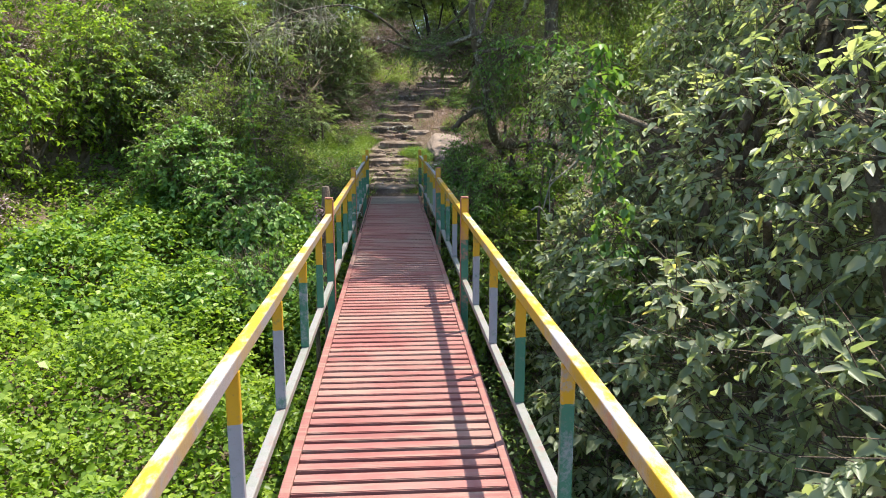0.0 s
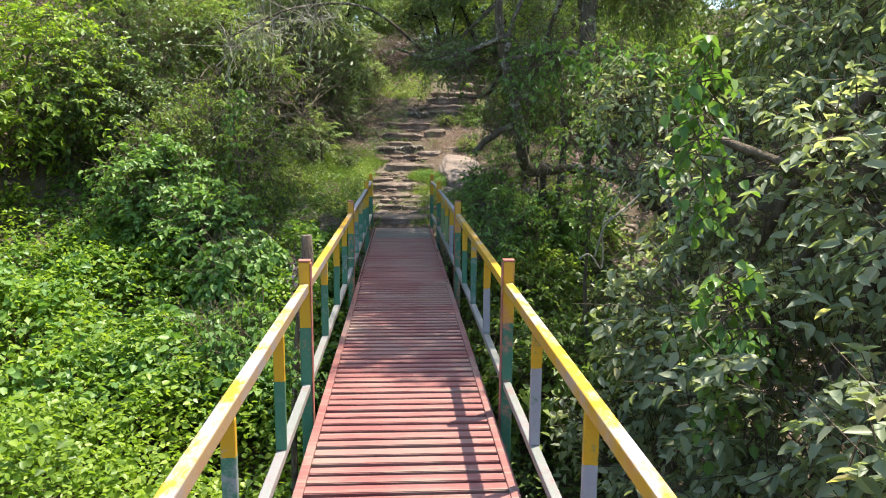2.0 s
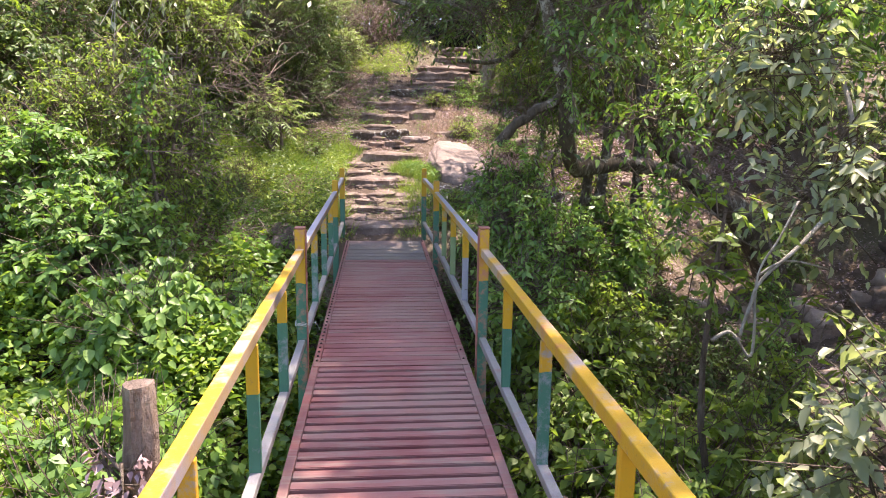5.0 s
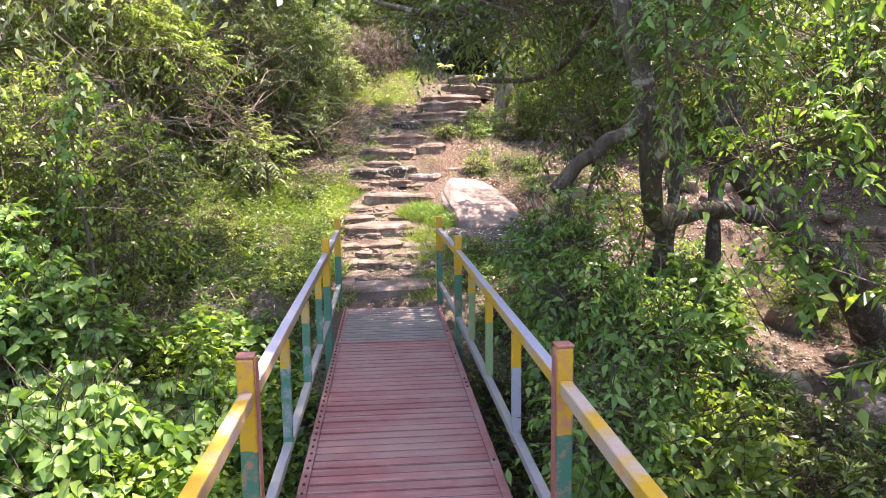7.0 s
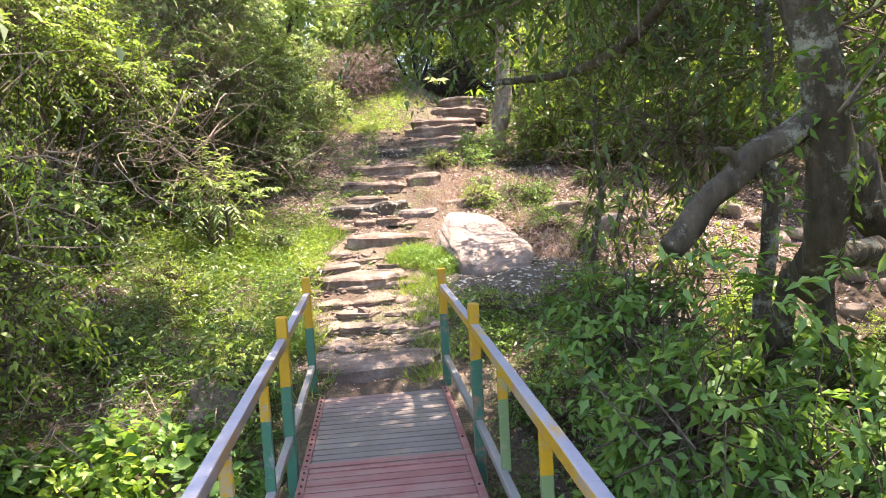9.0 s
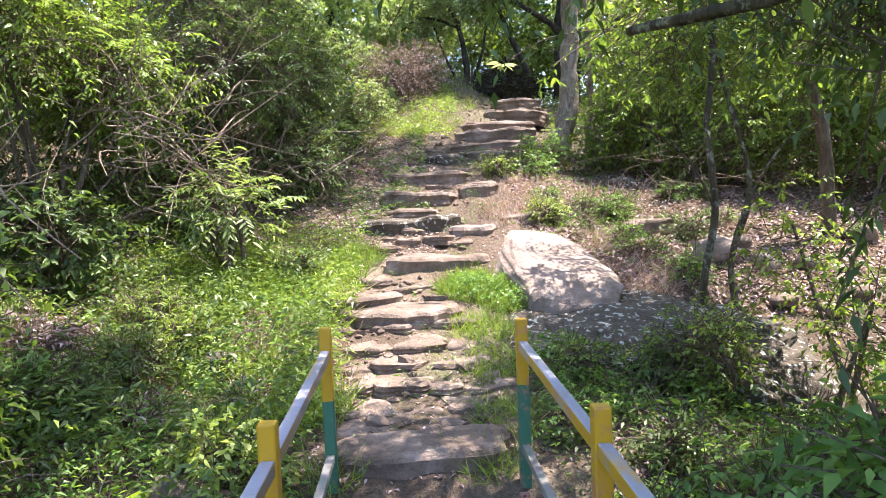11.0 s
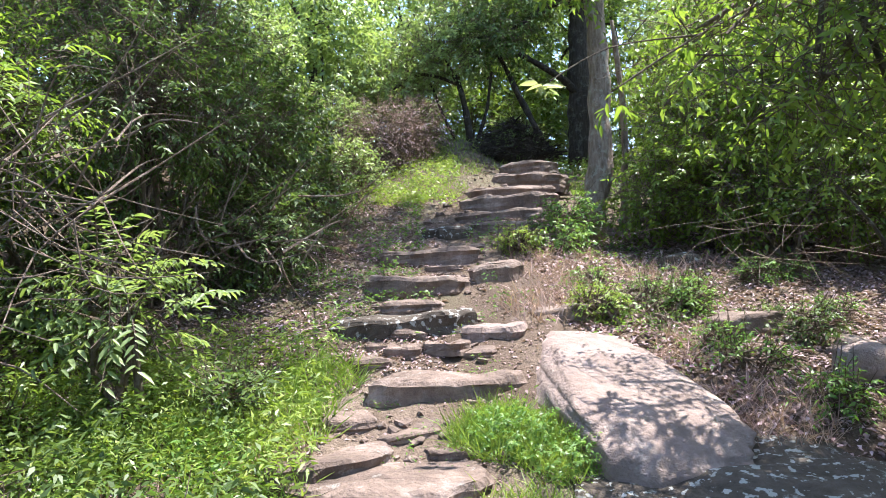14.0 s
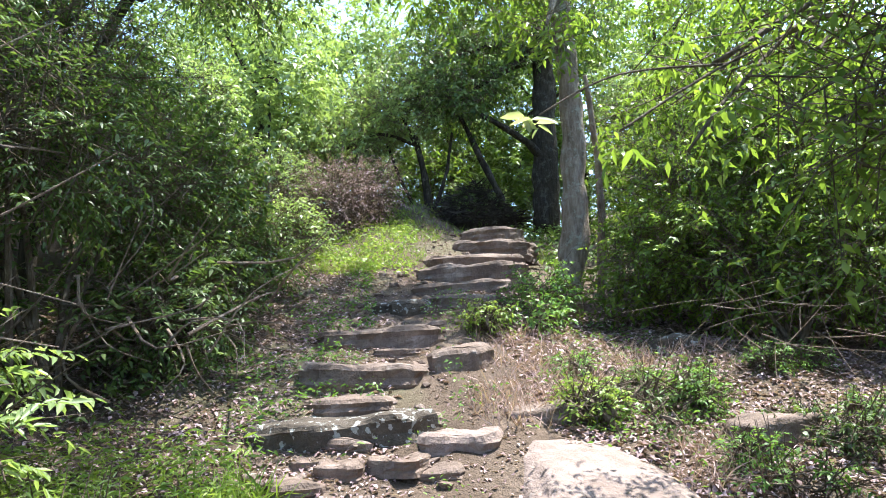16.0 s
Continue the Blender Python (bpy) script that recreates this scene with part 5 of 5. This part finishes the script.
carpet("undergrowth", 0.75, 3.0, 14.6, 17.6, 6000, lambda x, y: height(x, y) + 0.16, 0.2, 0.05, 0.38, M_DARK, "low green herbs on the bank beside the rail", 303, "undergrowth", gaps=0.42)
carpet("undergrowth", -5.5, -0.8, 12.4, 16.6, 17000, lambda x, y: height(x, y) + 0.26, 0.3, 0.055, 0.32, M_VINE, "small mixed green herbs over the edge of the ravine", 321, "undergrowth", 0.9, gaps=0.28)
carpet("undergrowth", -5.5, -0.75, 14.6, 18.9, 30000, lambda x, y: height(x, y) + 0.3, 0.4, 0.058, 0.3, M_VINE, "green herbs of many kinds on the bank", 304, "undergrowth", 0.9, gaps=0.47)
carpet("undergrowth", -5.5, -0.85, 14.8, 19.4, 26000, lambda x, y: height(x, y) + 0.5, 0.55, 0.08, 0.3, M_DARK, "taller dark herbs on the bank", 313, "undergrowth", 0.8, gaps=0.46)
carpet("undergrowth", -6.5, -1.2, 21.0, 30, 9000, lambda x, y: height(x, y) + 0.25, 0.25, 0.09, 0.36, M_DARK, "sparse dark herbs under the thicket", 305, "undergrowth", 0.8, gaps=0.5)
carpet("undergrowth", -1.4, 1.0, 25.6, 30, 5000, lambda x, y: height(x, y) + 0.16, 0.16, 0.07, 0.4, M_GRASS, "bright low herbs beside the upper steps", 306, "undergrowth", 0.8, gaps=0.45)
carpet("undergrowth", -1.5, 0.2, 20.6, 25.5, 5000, lambda x, y: height(x, y) + 0.12, 0.14, 0.055, 0.36, M_VINE, "small green herbs along the steps", 314, "undergrowth", 0.8, gaps=0.55)
carpet("undergrowth", 0.7, 3.4, 19.3, 24.6, 5000, lambda x, y: height(x, y) + 0.12, 0.14, 0.05, 0.38, M_VINE, "small green herbs on the leafy slope", 315, "undergrowth", 0.8, gaps=0.58)
carpet("undergrowth", 3.0, 10.0, 23.5, 34, 12000, lambda x, y: height(x, y) + 0.4, 0.4, 0.11, 0.42, M_DARK, "undergrowth of the wood", 307, "undergrowth", 0.8, gaps=0.4)
carpet("leaf_litter", 1.4, 8.0, 18.6, 25.0, 42000, lambda x, y: height(x, y) + 0.016, 0.012, 0.068, 0.5, M_DRYLEAF, "dry brown fallen leaves on the slope", 308, "leaf litter", 0.22)
carpet("leaf_litter", -3.2, 2.6, 15.7, 30, 26000, lambda x, y: height(x, y) + 0.01, 0.008, 0.045, 0.5, M_DRYLEAF, "dry brown fallen leaves along the path", 309, "leaf litter", 0.16, gaps=0.33)


def grass(patches, label, seed, material=M_GRASS, tall=0.2, wide=0.011):
    """Blades of grass in round patches (x, y, radius, count)."""
    rng = np.random.default_rng(seed)
    P = []
    for x, y, r, n in patches:
        a, q = rng.uniform(0, 2 * math.pi, n), np.sqrt(rng.random(n)) * r
        px, py = x + q * np.cos(a), y + q * np.sin(a)
        P.append(np.stack([px, py, height(px, py) - 0.01], 1))
    P = np.concatenate(P)
    n = len(P)
    D = np.array([0, 0, 1.0]) + rng.normal(size=(n, 3)) * np.array([0.75, 0.75, 0.2])
    N = rng.normal(size=(n, 3)) * np.array([1, 1, 0.1])
    L = tall * rng.uniform(0.45, 1.3, n)
    ob = new("grass", blades("grass", P, D, N, L, np.full(n, wide) * rng.uniform(0.8, 1.5, n), material))
    return tagged(ob, label, "grass", kind="stuff")


grass([(-1.2, 19.4, 0.6, 1100), (-1.8, 19.2, 0.5, 600), (-1.1, 18.5, 0.4, 350), (-2.3, 18.4, 0.6, 300), (-0.95, 16.9, 0.4, 600), (-0.75, 20.1, 0.3, 300), (-2.6, 19.5, 0.5, 500), (-1.4, 17.6, 0.4, 400)], "bright green grass on the bank beside the path", 400, tall=0.24, wide=0.009)
grass([(0.55, 19.1, 0.38, 1800), (0.85, 18.8, 0.28, 700), (0.55, 18.2, 0.3, 500), (0.6, 17.5, 0.3, 300), (0.62, 16.6, 0.3, 250), (0.35, 15.95, 0.25, 260), (-0.62, 15.8, 0.2, 160)], "fine green grass beside the steps", 401, tall=0.17, wide=0.006)
grass([(0.4, 26.8, 0.7, 500), (-0.2, 26.3, 0.6, 500), (-0.4, 27.5, 0.7, 500), (0.9, 28.2, 0.6, 400), (3.4, 28.4, 0.5, 300), (1.2, 30.0, 1.5, 900)], "short sunny grass beside the upper steps", 402, tall=0.15, wide=0.009)
grass([(1.5, 22.4, 0.5, 230), (1.7, 21.6, 0.5, 250), (2.2, 22.3, 0.6, 260), (1.2, 21.2, 0.4, 280), (2.4, 19.2, 0.45, 480), (2.3, 20.2, 0.35, 240), (3.0, 22.5, 0.6, 360), (-1.0, 17.9, 0.35, 240), (-2.3, 17.0, 0.5, 240), (1.9, 17.2, 0.5, 240), (-1.0, 18.9, 0.3, 160), (-1.9, 15.9, 0.5, 280), (-1.3, 17.4, 0.5, 280), (-1.5, 18.2, 0.45, 240), (-0.85, 17.3, 0.25, 120)], "dry straw-coloured grass on the slope", 403, M_STRAW, 0.2, 0.006)
shrub([(0.58, 19.1, 0.76, 0.36, 0.42, 0.16), (0.88, 18.8, 0.66, 0.28, 0.3, 0.13)], 620, 9, 0.036, 0.4, M_VINE, "cushion of fine green herbs beside the boulder", 410, "herb_cushion", "herb", 0, reach=0.1, droop=0.2, depth=0.5, stems_shown=False)
carpet("undergrowth", -4.2, -0.65, 16.4, 20.7, 17000, lambda x, y: height(x, y) + 0.28, 0.3, 0.09, 0.2, M_GRASS, "bamboo-like grass leaves on the bank", 310, "undergrowth", 0.9, gaps=0.45)
carpet("undergrowth", -3.0, -0.72, 18.5, 20.7, 9500, lambda x, y: height(x, y) + 0.26, 0.28, 0.075, 0.22, M_GRASS, "lush low grass-like leaves beside the steps", 333, "undergrowth", 0.9, gaps=0.34)
carpet("leaf_litter", -3.6, 0.3, 20.0, 27, 17000, lambda x, y: height(x, y) + 0.012, 0.008, 0.06, 0.5, M_DRYLEAF, "dry brown fallen leaves under the thicket", 311, "leaf litter", 0.2)
carpet("leaf_litter", 1.0, 8.0, 9.5, 18.5, 18000, lambda x, y: height(x, y) + 0.014, 0.01, 0.06, 0.5, M_DRYLEAF, "dry brown fallen leaves in the stream bed", 312, "leaf litter", 0.35)

carpet("undergrowth", 0.85, 3.3, 16.3, 17.75, 4200, lambda x, y: height(x, y) + 0.22, 0.26, 0.07, 0.36, M_VINE, "leafy green herbs at the foot of the rock ledge", 332, "undergrowth", 0.8, gaps=0.38)

# small broken stones and low plants between the steps
rng = np.random.default_rng(330)
stones = bmesh.new()
for k in range(420):
    x, y = rng.uniform(-0.75, 0.6), rng.uniform(15.8, 21.4)
    if k > 260:
        y = rng.uniform(21.4, 29.5)
        x = rng.uniform(-0.6, 0.7) + (y - 21.4) * 0.22
    s = rng.uniform(0.012, 0.045) * (1.6 if rng.random() < 0.15 else 1.0)
    m = pose(x, y, hz(x, y) + s * 0.15, rng.uniform(-20, 20), rng.uniform(-20, 20), rng.uniform(0, 360)) @ Matrix.Diagonal((s * rng.uniform(0.9, 1.7), s, s * rng.uniform(0.45, 0.8), 1))
    out = bmesh.ops.create_icosphere(stones, subdivisions=1, radius=1, matrix=m)
    for v in out["verts"]:
        v.co += Vector(rng.normal(size=3)) * s * 0.13
ob = new("loose_stones", mesh_of("loose_stones", stones, M_STONE))
tagged(ob, "small broken stones scattered along the path", "stones", kind="stuff")
carpet("undergrowth", -0.75, 0.75, 16.2, 21.2, 3600, lambda x, y: height(x, y) + 0.07, 0.08, 0.035, 0.35, M_VINE, "tiny green weeds between the path stones", 331, "undergrowth", 0.8, gaps=0.6)
# added tree: its high crown, mostly out of view, shades thicket and steps
tree([(-3.2, 23.0, hz(-3.2, 23.0) - 0.1), (-3.1, 23.0, 3.4), (-2.6, 23.1, 5.0), (-2.2, 23.2, 5.9)], 0.09, 0.05, [], [(-0.9, 23.3, 6.5, 1.1, 1.0, 0.5), (-2.3, 22.4, 6.4, 1.3, 1.1, 0.6), (-1.5, 24.9, 6.8, 1.2, 1.1, 0.6), (-0.3, 21.6, 6.4, 0.9, 0.9, 0.4), (-2.6, 20.9, 7.0, 1.4, 1.2, 0.6), (-1.0, 22.6, 7.4, 1.4, 1.2, 0.6), (0.5, 21.6, 7.0, 0.9, 0.8, 0.4), (1.2, 23.2, 7.3, 1.0, 1.0, 0.5), (0.4, 24.4, 7.6, 1.1, 1.0, 0.5)], 1350, 10, 0.12, 0.36, M_DARK, "slender dark tree added to shade the thicket and steps", 332, wood=M_BARK_DARK, reach=0.45, droop=0.4, depth=0.8)

# dead twigs
def dead_twigs(center, size, count, length, label, seed, radius=0.008):
    """A tangle of bent dead branches, each a part."""
    rng = np.random.default_rng(seed)
    ob = thing("dead_branches", (center[0], center[1], hz(center[0], center[1])), label, "dead branches")
    for k in range(count):
        a = Vector(np.array(center) + rng.normal(size=3) * np.array(size)) - ob.location
        way = Vector(np.array([0.8, -0.1, 0.3]) + rng.normal(size=3) * 0.6).normalized() * length * rng.uniform(0.4, 1.3)
        bend = Vector(rng.normal(size=3)) * length * 0.12
        part("branch", limb(bmesh.new(), [a, a + way * 0.5 + bend, a + way], radius * rng.uniform(0.6, 1.4), radius * 0.35, 5, 0.2, k, 3), M_DEAD, ob)
    return ob


dead_twigs((-2.75, 19.0, 2.45), (0.45, 0.2, 0.3), 85, 1.0, "tangle of pale dead branches in the thicket", 500)
dead_twigs((-1.7, 21.6, 2.2), (0.5, 0.5, 0.3), 40, 1.0, "thin bare stems under the thicket", 501, 0.01)
dead_twigs((3.6, 21.8, 1.9), (0.8, 0.4, 0.25), 32, 0.8, "tangle of dry vine stems on the slope", 502, 0.0045)
dead_twigs((-4.2, 17.2, 2.6), (0.5, 0.4, 0.5), 30, 0.8, "dry twigs in the bush on the bank", 503)
dead_twigs((-1.2, 17.75, 0.55), (0.28, 0.25, 0.06), 40, 0.35, "low tangle of dry brown stems on the bank", 504, 0.004)
dead_twigs((-2.45, 14.2, 1.95), (0.28, 0.2, 0.35), 60, 0.6, "curtain of dry brown vines hanging on the bank", 505, 0.005)
dead_twigs((-2.9, 14.3, 0.9), (0.3, 0.2, 0.25), 28, 0.5, "tangle of dry brown vines on the bank", 506, 0.004)
dead_twigs((-1.9, 14.3, 0.35), (0.3, 0.2, 0.12), 40, 0.4, "heap of dry pinkish stems on the bank", 507, 0.004)
shrub([(-2.55, 14.8, 1.3, 0.6, 0.5, 1.0), (-3.3, 15.2, 1.7, 0.8, 0.7, 1.1), (-4.0, 14.6, 1.4, 0.7, 0.6, 0.9)], 1100, 8, 0.078, 0.42, M_FRESH, "leafy bush hung with creepers and dry vines", 508, stems=5, reach=0.3, droop=0.6, depth=0.55)
shrub([(-2.75, 14.15, 1.7, 0.07, 0.07, 0.7), (-2.6, 14.1, 2.3, 0.12, 0.1, 0.2)], 60, 6, 0.075, 0.7, M_VINE, "bright green creeper climbing through dry vines", 509, "creeper", "creeper", 1, reach=0.14, droop=0.8)
